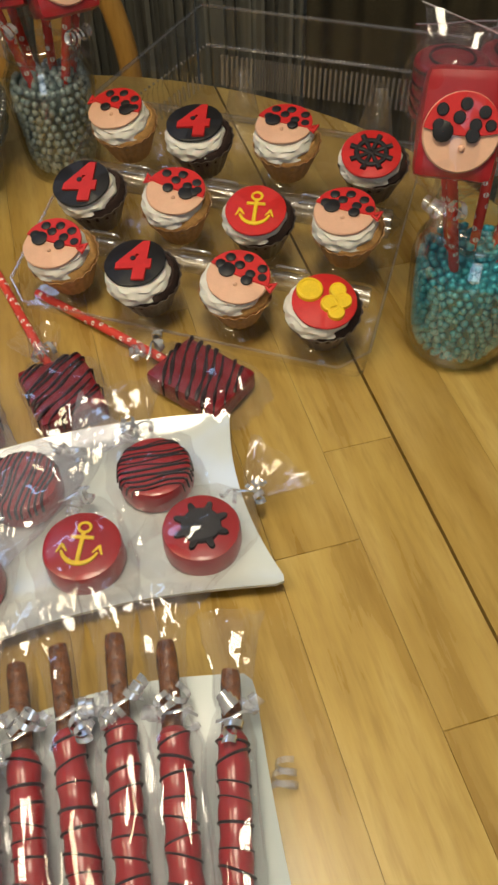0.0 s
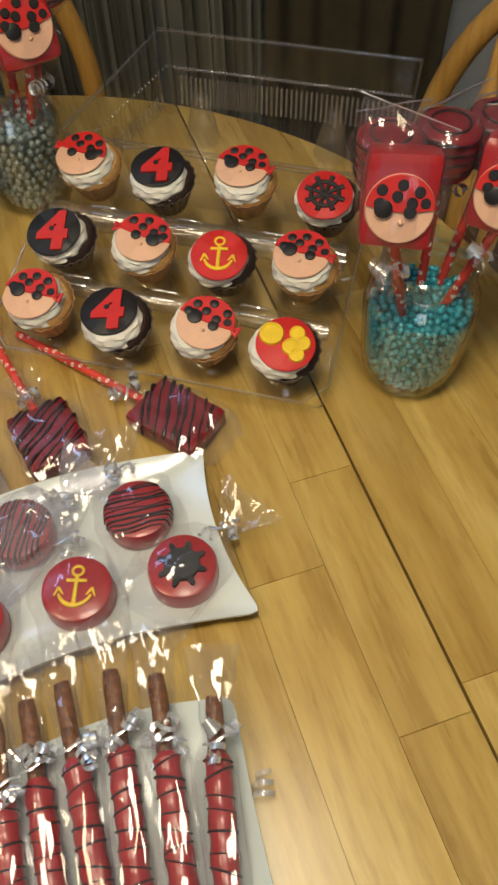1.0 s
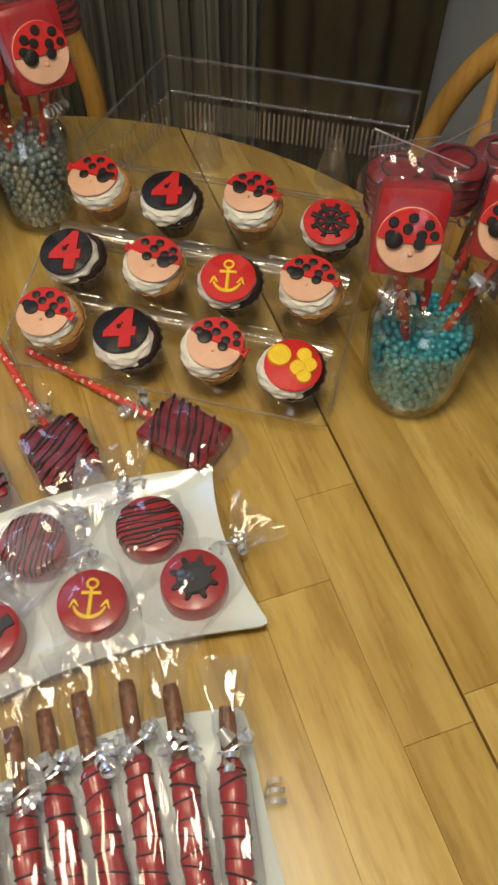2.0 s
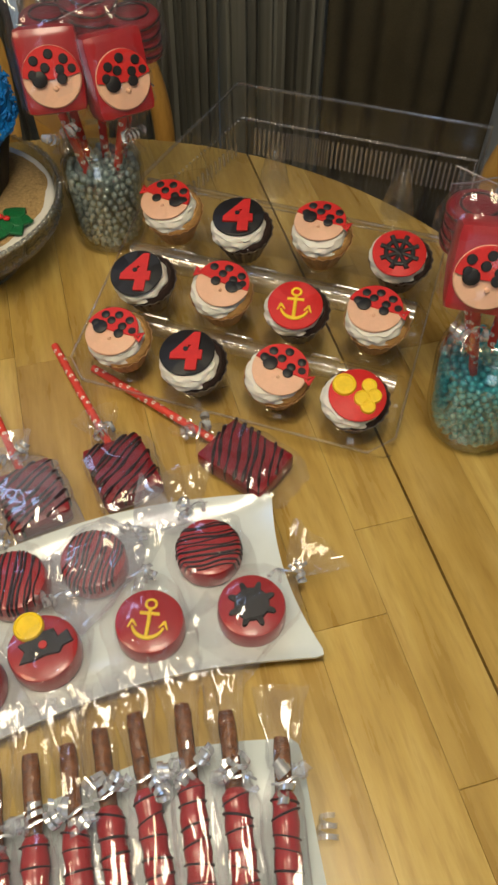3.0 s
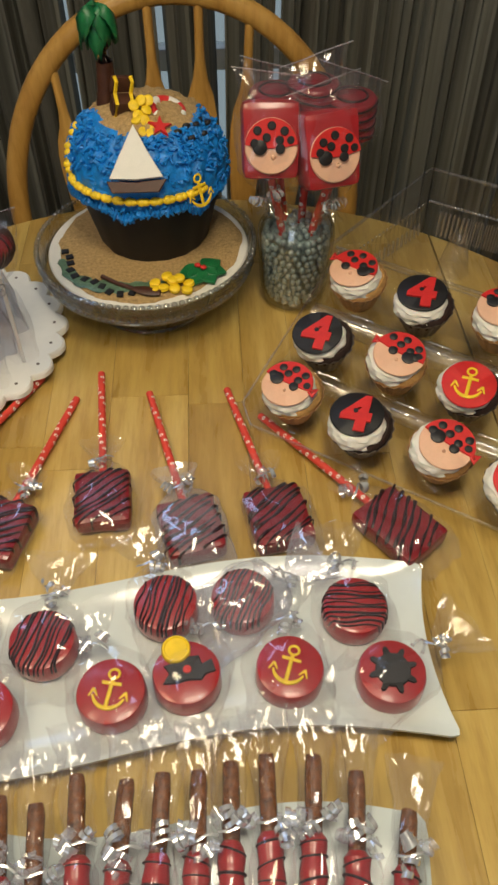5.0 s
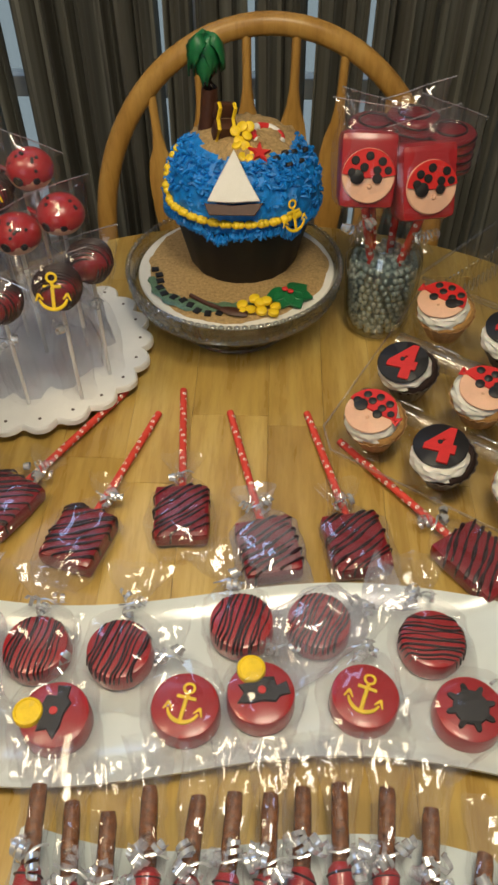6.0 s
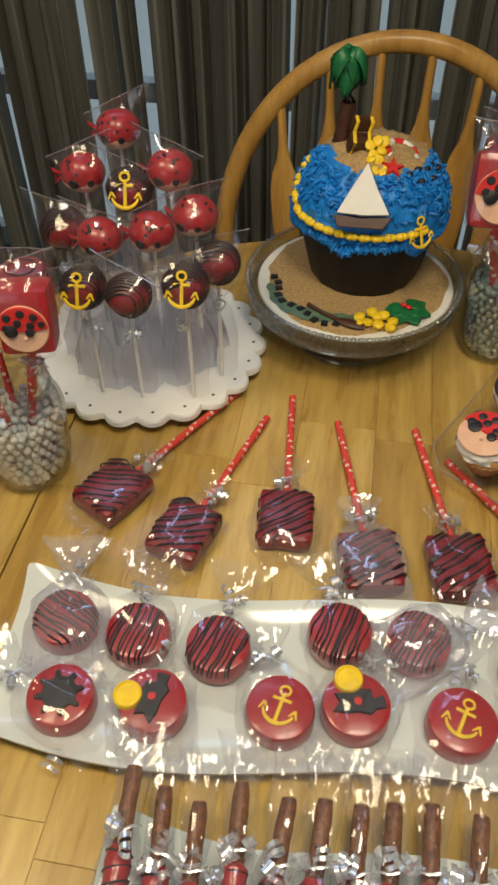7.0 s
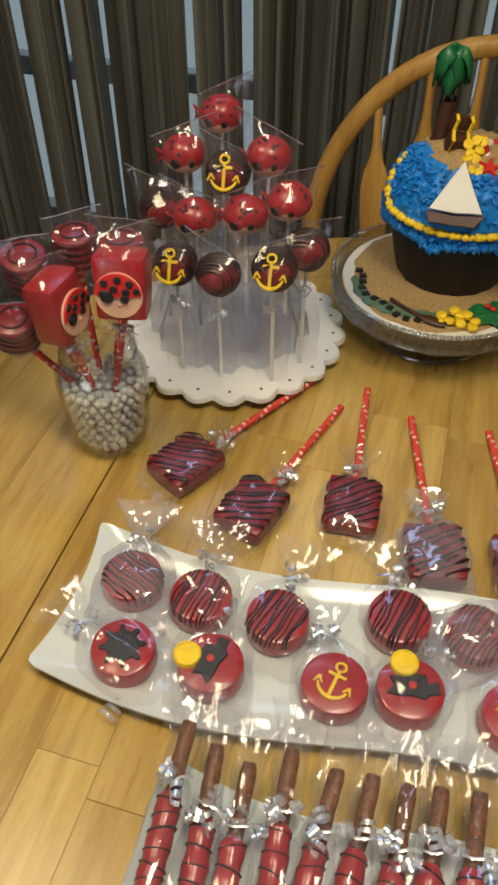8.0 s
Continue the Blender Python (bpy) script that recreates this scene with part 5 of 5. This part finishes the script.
def cake_stand():
    th = thing("cake_stand", pose(KX - 0.004, KY - 0.004, T), "pressed clear glass cake stand with a beaded edge", "cake stand")
    rim = 0.1235
    scallop = lambda a, k: 1 + 0.010 * math.sin(46 * a)
    part("glass_plate", lathe(bmesh.new(), [(0.0005, KZ - 0.006), (rim - 0.006, KZ - 0.004), (rim, KZ + 0.013), (rim - 0.004, KZ + 0.014), (rim - 0.011, KZ - 0.001), (0.0005, KZ - 0.002)], 184, wob=lambda a, k: scallop(a, k) if k in (1, 2) else 1.0), STAND_GLASS, th)
    part("skirt", lathe(bmesh.new(), [(rim - 0.002, KZ + 0.010), (rim, KZ - 0.001), (rim - 0.005, KZ - 0.012), (rim - 0.008, KZ - 0.012), (rim - 0.004, KZ)], 184, wob=scallop), STAND_GLASS, th)
    part("foot", lathe(bmesh.new(), [(0.022, KZ - 0.006), (0.020, KZ - 0.020), (0.026, 0.030), (0.045, 0.014), (0.066, 0.005), (0.070, 0.001), (0.064, 0.0005), (0.040, 0.008), (0.001, 0.014)], 48), STAND_GLASS, th)
    for q, z in ((0.0695, 0.0022), (rim - 0.0055, KZ - 0.012), (0.030, 0.026)):
        part("ring", tube(bmesh.new(), [(q * math.cos(a), q * math.sin(a), z) for a in [2 * math.pi * k / 64 for k in range(65)]], 0.0021, 8, 1.0, False), GLASS_BEAD, th)
    bm = bmesh.new()
    for k in range(92):
        a = 2 * math.pi * k / 92
        ball(bm, (rim - 0.001) * math.cos(a), (rim - 0.001) * math.sin(a), KZ + 0.013, 0.0036, 2, 1, 1, 0.8)
        ball(bm, (rim - 0.004) * math.cos(a), (rim - 0.004) * math.sin(a), KZ - 0.008, 0.0030, 1, 1, 1, 1.4)
    part("beaded_edge", bm, GLASS_BEAD, th)["kind"] = "stuff"


cake_stand()


def cake():
    th = thing("decorated_cake", pose(KX + 0.005, KY + 0.024, T + KZ), "giant cupcake cake with black shell, blue icing, palm and sailboat", "cake")
    board = part("cake_board", lathe(bmesh.new(), [(0.0005, 0.0), (0.113, 0.0), (0.1135, 0.002), (0.112, 0.0035), (0.0005, 0.0035)], 64), WHITE_FONDANT, th, "white round cake board", m=pose(-0.007, -0.024, 0))
    part("sand", spoil(lathe(bmesh.new(), [(0.105, 0.003), (0.102, 0.0045), (0.09, 0.006), (0.06, 0.0065), (0.0005, 0.0065)], 72, wob=lambda a, k: 1 + 0.03 * math.sin(3 * a + 1) + 0.012 * math.sin(11 * a)), 0.0012, 160), SAND, board, "brown crumb sand")
    gel = [((0.088 + 0.012 * math.sin(2.2 * t_)) * math.cos(t_), (0.088 + 0.012 * math.sin(2.2 * t_)) * math.sin(t_), 0.006) for t_ in [radians(195 + 95 * k / 24) for k in range(25)]]
    part("water_gel", tube(bmesh.new(), gel, [0.003 + 0.007 * math.sin(math.pi * k / 24) + 0.002 * math.sin(k * 1.9) for k in range(25)], 10, 0.14), TEAL_GEL, board, "teal gel water")
    shell = [(0.0005, 0.006), (0.060, 0.006), (0.063, 0.012), (0.072, 0.048), (0.0800, 0.080), (0.079, 0.086), (0.066, 0.088)]
    part("shell", spoil(lathe(bmesh.new(), shell, 72, wob=lambda a, k: 1 + 0.008 * math.sin(18 * a)), 0.0014, 40), CAKE_SHELL, th, "black chocolate shell")
    # domed icing with torn, ruffled strokes
    dome = [(0.076, 0.078), (0.083, 0.082), (0.0850, 0.092), (0.083, 0.108), (0.075, 0.127), (0.058, 0.145), (0.036, 0.156), (0.0005, 0.160)]

    def dome_z(r):
        for (r0, z0), (r1, z1) in zip(dome[2:], dome[3:]):
            if r1 <= r <= r0:
                return z1 + (z0 - z1) * (r - r1) / (r0 - r1)
        return 0.09

    bm = bmesh.new()
    fine = []
    for (r0, z0), (r1, z1) in zip(dome, dome[1:]):
        fine += [(r0 + (r1 - r0) * k / 5, z0 + (z1 - z0) * k / 5) for k in range(5)]
    lathe(bm, fine + [dome[-1]], 140)
    for v in bm.verts:
        n = noise.noise(v.co * 150) + 0.7 * noise.noise(v.co * 320)
        v.co += 0.0034 * n * Vector((v.co.x, v.co.y, 0.04)).normalized()
    ice = part("icing", bm, [BLUE_ICING, SAND], th, "rough blue icing with a sandy crown")
    for f in ice.data.polygons:
        c = f.center
        edge = 0.052 + 0.012 * noise.noise(c * 45) + (0.020 if c.y > 0.01 else 0) + 0.012 * c.x / 0.09
        if Vector((c.x, c.y)).length < edge or c.y > 0.046 + 0.01 * noise.noise(c * 40):
            f.material_index = 1
    rnd = random.Random(4)
    bm = bmesh.new()
    for k in range(520):
        a, r = rnd.uniform(math.pi * 0.92, math.pi * 2.08), rnd.uniform(0.055, 0.0855)
        c = Vector((r * math.cos(a), r * math.sin(a), dome_z(min(r, 0.0849)) - (0.012 * rnd.random() if r > 0.083 else 0)))
        u = Vector((rnd.uniform(-1, 1), rnd.uniform(-1, 1), rnd.uniform(-0.6, 0.4))).normalized() * rnd.uniform(0.003, 0.007)
        out = Vector((c.x, c.y, 0.04)).normalized() * rnd.uniform(0.001, 0.0032)
        tube(bm, [c - u, c + out, c + u], [0.0006, rnd.uniform(0.0014, 0.0026), 0.0005], 5)
    # torn lower edge drawn down over the shell
    for k in range(190):
        a = math.pi * (0.95 + 1.10 * k / 189) + rnd.uniform(-0.03, 0.03)
        low = 0.079 - 0.006 * max(0.0, math.sin(6.1 * a) + 0.6 * math.sin(13 * a)) - rnd.uniform(0, 0.003)
        r = 0.0835 + 0.0004 * k % 0.002
        c = Vector((r * math.cos(a), r * math.sin(a), low + 0.004))
        u = Vector((rnd.uniform(-0.6, 0.6), rnd.uniform(-0.6, 0.6), 1.0)).normalized() * rnd.uniform(0.005, 0.009)
        tube(bm, [c - u * 0.7, c + Vector((math.cos(a), math.sin(a), 0)) * 0.0012, c + u], [0.0008, rnd.uniform(0.002, 0.0034), 0.0012], 5)
    ob = part("icing_texture", bm, BLUE_ICING, ice)
    ob["kind"] = "stuff"
    # yellow rope of beads hung round the edge
    bm = bmesh.new()
    pts = []
    for k in range(47):
        a = radians(182 + 132 * k / 46)
        u = k / 46
        z = 0.0955 + 0.040 * max(0.0, 1 - u / 0.22) ** 1.4
        r = 0.0862
        for (r0, z0), (r1, z1) in zip(dome[2:], dome[3:]):
            if z0 <= z <= z1:
                r = r0 + (r1 - r0) * (z - z0) / (z1 - z0) + 0.0015
        pts.append(Vector((r * math.cos(a), r * math.sin(a), z)))
    for k, p in enumerate(pts):
        ball(bm, p.x, p.y, p.z, (0.0052, 0.0046, 0.0026)[k % 3], 2, 1.0, 1.0, 0.85)
    tube(bm, pts, 0.0022, 6)
    part("rope", bm, YELLOW_FONDANT, th, "yellow beaded fondant rope")
    part("anchor", anchor_mesh(0.032, 0.0), YELLOW_FONDANT, th, "yellow fondant anchor", m=pose(0.056, -0.070, 0.097, 72, 0, 38))
    # sailboat
    boat = part("boat_hull", prism(bmesh.new(), [(-0.029, 0.010), (-0.024, -0.001), (0.022, -0.001), (0.030, 0.011), (0.0, 0.0085)], -0.002, 0.002, 0.0008), BROWN_FONDANT, th, "brown boat hull", m=pose(-0.006, -0.0935, 0.112, 52, 0, 0))
    part("sail", prism(bmesh.new(), [(-0.026, 0.012), (0.0, 0.0105), (0.027, 0.013), (0.014, 0.035), (0.0, 0.062), (-0.014, 0.036)], -0.002, 0.002, 0.0008), WHITE_FONDANT, boat, "white sail")
    # palm tree
    px, py = -0.036, 0.010
    trunk = [(px - 0.001 + 0.004 * math.sin(0.4 * k), py, 0.150 + 0.0148 * k) for k in range(7)]
    palm = part("palm_trunk", spoil(tube(bmesh.new(), trunk, [0.0105, 0.0088, 0.0092, 0.008, 0.0085, 0.0075, 0.007], 12), 0.0008, 120), BROWN_FONDANT, th, "brown palm trunk")
    for k in range(9):
        # broad fronds hung over one another, each with a folded midrib and a notched edge
        a, drop, far = 2 * math.pi * k / 9 + 0.5, 0.032 + 0.008 * math.sin(2.3 * k), 0.0170 + 0.003 * math.sin(1.7 * k)
        bm = bmesh.new()
        rows = []
        for i in range(11):
            u = i / 10
            c = Vector((px + far * math.sin(u * 1.5) * math.cos(a), py + far * math.sin(u * 1.5) * math.sin(a), 0.2400 + 0.007 * math.sin(math.pi * u * 0.8) - drop * u * u + 0.0012 * (k % 3)))
            wide = 0.0120 * math.sin(math.pi * (0.10 + 0.84 * u)) * (0.86 if i % 2 and i > 3 else 1.0)
            s = Vector((-math.sin(a), math.cos(a), 0)) * wide
            rows.append([bm.verts.new(c - s - Vector((0, 0, 0.005))), bm.verts.new(c + Vector((0, 0, 0.0022))), bm.verts.new(c + s - Vector((0, 0, 0.005)))])
        for p, q in zip(rows, rows[1:]):
            for j in (0, 1):
                bm.faces.new((p[j], p[j + 1], q[j + 1], q[j]))
        leaf = part("palm_leaf", bm, LEAF_GREEN, palm)
        leaf.modifiers.new("thickness", "SOLIDIFY").thickness = 0.0020
    # open chest with coins, life ring, starfish, pebbles
    chest = part("chest", spoil(block(bmesh.new(), -0.012, 0.012, -0.008, 0.008, 0.0, 0.018, 0.003), 0.001, 80), BROWN_FONDANT, th, "small brown treasure chest", m=pose(-0.020, -0.014, 0.153, 18, 10, 20))
    part("chest_lid", spoil(block(bmesh.new(), -0.012, 0.012, -0.003, 0.004, 0.017, 0.033, 0.003), 0.001, 80), BROWN_FONDANT, chest, m=pose(0, 0.006, 0, -14, 0, 0))
    for xx in (-0.009, 0.007):
        part("chest_band", tube(bmesh.new(), [(xx, -0.0085, 0.001), (xx, -0.009, 0.018), (xx, 0.002, 0.022), (xx, 0.003, 0.034), (xx, 0.010, 0.034)], 0.0020, 6, 1.0), YELLOW_FONDANT, chest, "yellow band")
    for x, y, z in ((-0.006, -0.024, 0.165), (0.001, -0.020, 0.168), (0.006, -0.026, 0.161), (-0.002, -0.031, 0.158), (0.004, -0.036, 0.155), (0.008, -0.018, 0.167), (0.009, -0.041, 0.152), (0.003, -0.047, 0.149), (0.008, -0.049, 0.148), (-0.004, -0.036, 0.156)):
        part("coin", lathe(bmesh.new(), [(0.0001, 0.0018), (0.0042, 0.0018), (0.0055, 0.0008), (0.0055, -0.0012), (0.0001, -0.0015)], 14), YELLOW_FONDANT, th, m=pose(x, y, z, rnd.uniform(10, 55), rnd.uniform(-30, 30), 0))
    hold = pose(0.026, -0.010, 0.153, 10, 16, 0)
    for k in range(8):
        a0, a1 = 2 * math.pi * k / 8, 2 * math.pi * (k + 1) / 8
        arc = [(0.0155 * math.cos(a0 + (a1 - a0) * i / 5), 0.0155 * math.sin(a0 + (a1 - a0) * i / 5), 0) for i in range(6)]
        part("life_ring_piece", tube(bmesh.new(), arc, 0.0045, 10), WHITE_FONDANT if k % 2 else RED_FONDANT, th, m=hold)
    star = []
    for k in range(10):
        q = 0.0125 if k % 2 == 0 else 0.005
        star.append((q * math.sin(math.pi * k / 5), q * math.cos(math.pi * k / 5)))
    part("starfish", prism(bmesh.new(), star, -0.001, 0.0026, 0.001), RED_FONDANT, th, "red starfish", m=pose(0.019, -0.043, 0.1515, 28, 12, 10))
    for x, y in ((0.045, -0.034), (0.054, -0.026), (0.058, -0.016), (0.062, -0.028), (0.036, -0.045), (0.066, -0.008), (0.05, -0.042)):
        r = math.hypot(x, y)
        part("pebble", pebble_mesh(0.0038), BLACK_FONDANT, th, m=pose(x, y, dome_z(min(r, 0.0849)) + 0.002, 0, 0, x * 900))
    # on the board: coins, leaves, oar and pebbles
    for k, (x, y) in enumerate(((0.010, -0.080), (0.023, -0.075), (0.036, -0.079), (0.019, -0.088), (0.031, -0.090), (0.046, -0.082), (0.044, -0.093), (0.029, -0.082), (0.009, -0.091))):
        part("coin", lathe(bmesh.new(), [(0.0001, 0.0032), (0.0045, 0.0032), (0.0060, 0.002), (0.0060, -0.0015), (0.0001, -0.002)], 16), YELLOW_FONDANT, board, m=pose(x, y, 0.009 + (0.005 if k in (1, 2, 7) else 0.0), rnd.uniform(-12, 12), rnd.uniform(-12, 12), 0))
    for k in range(5):
        a = radians(200 + 80 * k / 1.6)
        lf = prism(bmesh.new(), [(0.028 * u, 0.012 * math.sin(math.pi * u ** 0.8)) for u in [i / 8 for i in range(9)]] + [(0.028 * u, -0.012 * math.sin(math.pi * u ** 0.8)) for u in [i / 8 for i in range(7, 0, -1)]], -0.001, 0.002, 0.0008)
        part("leaf", lf, LEAF_GREEN, board, "green fondant leaf", m=pose(0.060, -0.058, 0.013, 0, 12, math.degrees(a)))
    for x, y in ((0.056, -0.060), (0.062, -0.064)):
        part("berry", pebble_mesh(0.003), RED_FONDANT, board, m=pose(x, y, 0.017))
    bm = tube(bmesh.new(), [(-0.048, -0.064, 0.009), (-0.03, -0.078, 0.009), (-0.012, -0.088, 0.009)], 0.0025, 8)
    tube(bm, [(-0.014, -0.087, 0.009), (-0.004, -0.091, 0.0095), (0.008, -0.094, 0.0095), (0.016, -0.096, 0.009)], [0.003, 0.0065, 0.007, 0.004], 10, 0.4)
    part("oar", bm, BROWN_FONDANT, board, "brown fondant oar")
    for k in range(13):
        a = radians(188 + 88 * k / 12)
        r = 0.094 + 0.004 * math.sin(5 * k)
        part("track_mark", block(bmesh.new(), -0.0042, 0.0042, -0.0036, 0.0036, 0.0, 0.0022, 0.0006), BLACK_FONDANT, board, m=pose(r * math.cos(a), r * math.sin(a), 0.0062, 0, 0, math.degrees(a) + 14 * math.sin(3 * k)))


def pebble_mesh(r):
    bm = bmesh.new()
    ball(bm, 0, 0, 0, r, 2, 1.25, 1.0, 0.7)
    return spoil(bm, r * 0.25, 150, r * 1000)


cake()

# ---- cake pops on a scalloped board ----
PX, PY = -0.277, 0.913


def pop_stand():
    th = thing("scalloped_stand", pose(PX, PY, T), "white scalloped cake board on short feet under the cake pops", "cake stand")
    n = 240
    out = []
    for k in range(n):
        a = 2 * math.pi * k / n
        r = 0.126 + 0.011 * abs(math.sin(11 * a)) ** 0.8
        out.append((r * math.cos(a), r * math.sin(a)))
    part("board", prism(bmesh.new(), out, 0.013, 0.021, 0.002), PLASTIC_WHITE, th)
    part("foam_dome", spoil(lathe(bmesh.new(), [(0.088, 0.022), (0.086, 0.045), (0.078, 0.070), (0.066, 0.095), (0.050, 0.125), (0.030, 0.15), (0.0005, 0.16)], 90, wob=lambda a, k: 1 + 0.05 * math.sin(13 * a) + 0.03 * math.sin(29 * a + k)), 0.005, 45), FILM_CLOUDY, th, "cloudy crumpled clear wrap over the base")
    for k in range(4):
        a = radians(45 + 90 * k)
        part("foot", lathe(bmesh.new(), [(0.0005, 0.0), (0.008, 0.0), (0.010, 0.0135), (0.0005, 0.0135)], 14, 0.09 * math.cos(a), 0.09 * math.sin(a)), PLASTIC_WHITE, th)
    # punched holes shown by dark discs: their shade is colour, the board is uncut
    for k in range(22):
        a = 2 * math.pi * (k + 0.5) / 22
        part("hole", lathe(bmesh.new(), [(0.0001, 0.0213), (0.0018, 0.0213), (0.0018, 0.0203)], 10, 0.122 * math.cos(a), 0.122 * math.sin(a)), LINER_DARK, th)


pop_stand()


def cake_pop(x, y, z, kind, seed, label):
    rnd = random.Random(seed)
    th = thing("cake_pop", pose(x, y, T, 0, 0, rnd.uniform(-8, 14)), label, "cake pop", "cake pops on the scalloped stand")
    r = 0.0212
    foot = 0.022 if z < 0.18 else 0.05
    part("stick", tube(bmesh.new(), [(0, 0, foot), (0, 0, z - 0.01)], 0.0020, 10), STICK_PAPER, th)
    bm = bmesh.new()
    ball(bm, 0, 0, z, r, 4, 1.05, 1.0, 0.90)
    spoil(bm, 0.0012, 40, seed)
    if kind == "dots":
        head = part("coating", bm, [RED_CANDY, PALE_FONDANT], th, "round head, red above and pale below")
        for f in head.data.polygons:
            c = f.center
            if c.z < z - 0.005 + 0.002 * math.sin(c.x * 260) and c.y < 0.004:
                f.material_index = 1
        for k in range(9):
            a, e = radians(-90 + rnd.uniform(-85, 85)), radians(rnd.uniform(12, 70))
            v = Vector((math.cos(a) * math.cos(e), math.sin(a) * math.cos(e), 0.93 * math.sin(e))) * r
            part("dot", lathe(bmesh.new(), [(0.0001, 0.0010), (0.0015, 0.0007), (0.0018, -0.0006)], 10), BLACK_FONDANT, head, m=Matrix.Translation(v + Vector((0, 0, z))) @ v.to_track_quat("Z", "Y").to_matrix().to_4x4())
        for sx, q in ((-0.008, 0.0052), (0.009, 0.0036)):
            v = Vector((sx, -math.sqrt(r * r - sx * sx - 0.00001), -0.003))
            part("dot", lathe(bmesh.new(), [(0.0001, 0.0012), (q * 0.9, 0.0008), (q, -0.0008)], 12), BLACK_FONDANT, head, m=Matrix.Translation(v + Vector((0, 0, z))) @ v.to_track_quat("Z", "Y").to_matrix().to_4x4())
        kn = tube(bmesh.new(), [(-r * 0.9, -0.004, z), (-r * 1.25, -0.006, z + 0.006), (-r * 1.22, -0.005, z - 0.005), (-r * 0.9, -0.004, z - 0.001)], [0.002, 0.0035, 0.0035, 0.002], 8)
        part("knot", kn, RED_CANDY, head)
    else:
        head = part("coating", bm, RED_DARK, th, "round head in dark red coating")
        for k in range(12):
            e = (-0.85 + 1.7 * (k + 0.5) / 12) * r
            q = math.sqrt(r * r - e * e) + 0.0003
            ring = [(q * math.cos(a), e + 0.002 * math.sin(2 * a), z + 0.93 * q * math.sin(a)) for a in [2 * math.pi * i / 24 for i in range(25)]]
            part("drizzle", tube(bmesh.new(), ring, rnd.uniform(0.0010, 0.0019), 6, 1.0, False, up=(0, 1, 0)), DRIZZLE, head)
        if kind == "anchor":
            part("anchor", anchor_mesh(0.033, 0.0), YELLOW_FONDANT, head, "yellow fondant anchor", m=Matrix.Translation((0, -0.92 * r, z + 0.36 * r)) @ pose(0, 0, 0, 64, 0, 0))
    g = rnd.uniform(0.8, 1.2)
    low = 0.03
    st = [(low, 0.016, 0.013, 0), ((low + z) / 2 - 0.02, 0.018, 0.015, 0), (z - 0.055, 0.012, 0.010, 0), (z - 0.043, 0.005, 0.005, 0), (z - 0.036, 0.008, 0.008, 0), (z - 0.022, r * 0.85, r * 0.85, 0), (z - 0.006, r + 0.004, r + 0.003, 0), (z + 0.010, r + 0.004, r + 0.002, 0), (z + 0.019, r + 0.006, r * 0.55, 0), (z + 0.029, r + 0.012, 0.002, 0)]
    lean_ = rnd.choice((-0.45, 0.4, 0.5))
    part("film_bag", sleeve(bmesh.new(), st, 34, 0.12 * g, seed * 0.7, "z", lean_), FILM_UP, th, "clear crinkled film bag")
    # top-edge glint put in as a thin bright tube
    part("edge_glint", tube(bmesh.new(), [(q * (r + 0.012), 0.001 * math.sin(5 * q), z + 0.0295 + lean_ * q * (r + 0.012)) for q in (-1.0, -0.4, 0.2, 1.0)], 0.0006, 6), FILM_EDGE_GLINT, th, "bright glint line along the top edge of the bag")
    ribbon_bow(th, 0.0, -0.007, z - 0.043, rnd, 0.7, 3)
    return th


POPS = {"dots": "cake pop with a red dotted top in a clear tied bag", "anchor": "dark red cake pop with yellow anchor in a clear bag", "stripe": "dark red drizzled cake pop in a clear tied bag"}
for n_, (x, y, z, kind) in enumerate([
        (-0.304, 0.820, 0.156, "anchor"), (-0.259, 0.818, 0.153, "stripe"), (-0.204, 0.826, 0.164, "anchor"), (-0.181, 0.866, 0.166, "stripe"),
        (-0.336, 0.872, 0.186, "stripe"), (-0.298, 0.866, 0.183, "dots"), (-0.245, 0.868, 0.193, "dots"), (-0.204, 0.880, 0.207, "dots"),
        (-0.321, 0.908, 0.228, "dots"), (-0.271, 0.895, 0.221, "anchor"), (-0.233, 0.908, 0.237, "dots"), (-0.296, 0.955, 0.252, "dots")]):
    cake_pop(x, y, z, kind, 120 + n_, POPS[kind])

# loose ribbon curls on the table
for n_, (x, y) in enumerate(((-0.226, 0.428), (0.156, 0.335))):
    bm = bmesh.new()
    curl(bm, x, y, T + 0.0095, 0.0085, 2.4, 0.016, 0.0035, 1.2, 0.0)
    tagged(part("ribbon_curl", bm, RIBBON_CLEAR), "loose silver ribbon curl beside the plate", "ribbon", "loose ribbon curls")

# ---- staves of the table top ----


def table_top():
    rnd = random.Random(17)
    x = CX - TR
    # right edges of staves whose place is known: (edge, gap after it, end joint)
    known = [(-0.3335, 0.002, None), (0.1925, 0.0, None), (0.254, 0.0, 0.4737), (0.3095, 0.002, 0.5515)]
    while x < CX + TR:
        w, gap, joint = rnd.uniform(0.045, 0.085), 0.0, None
        for edge, after, end in known:
            if x < edge - 1e-6 and x + w > edge - 0.032:
                w, gap, joint = edge - x, after, end
        y = CY - TR - rnd.uniform(0.0, 0.3)
        while y < CY + TR:
            L = rnd.uniform(0.28, 0.65)
            if joint is not None and y < joint < y + L + 0.12:
                L, joint = joint - y, None
            poly = clip_round([(x + 0.0001, y + 0.0001), (x + w - 0.0001, y + 0.0001), (x + w - 0.0001, y + L - 0.0001), (x + 0.0001, y + L - 0.0001)], TR)
            if len(poly) > 2:
                part("stave", stave(bmesh.new(), poly, T - 0.026, T), TABLE_WOOD, table, smooth=False)
            y += L
        x += w + gap


table_top()
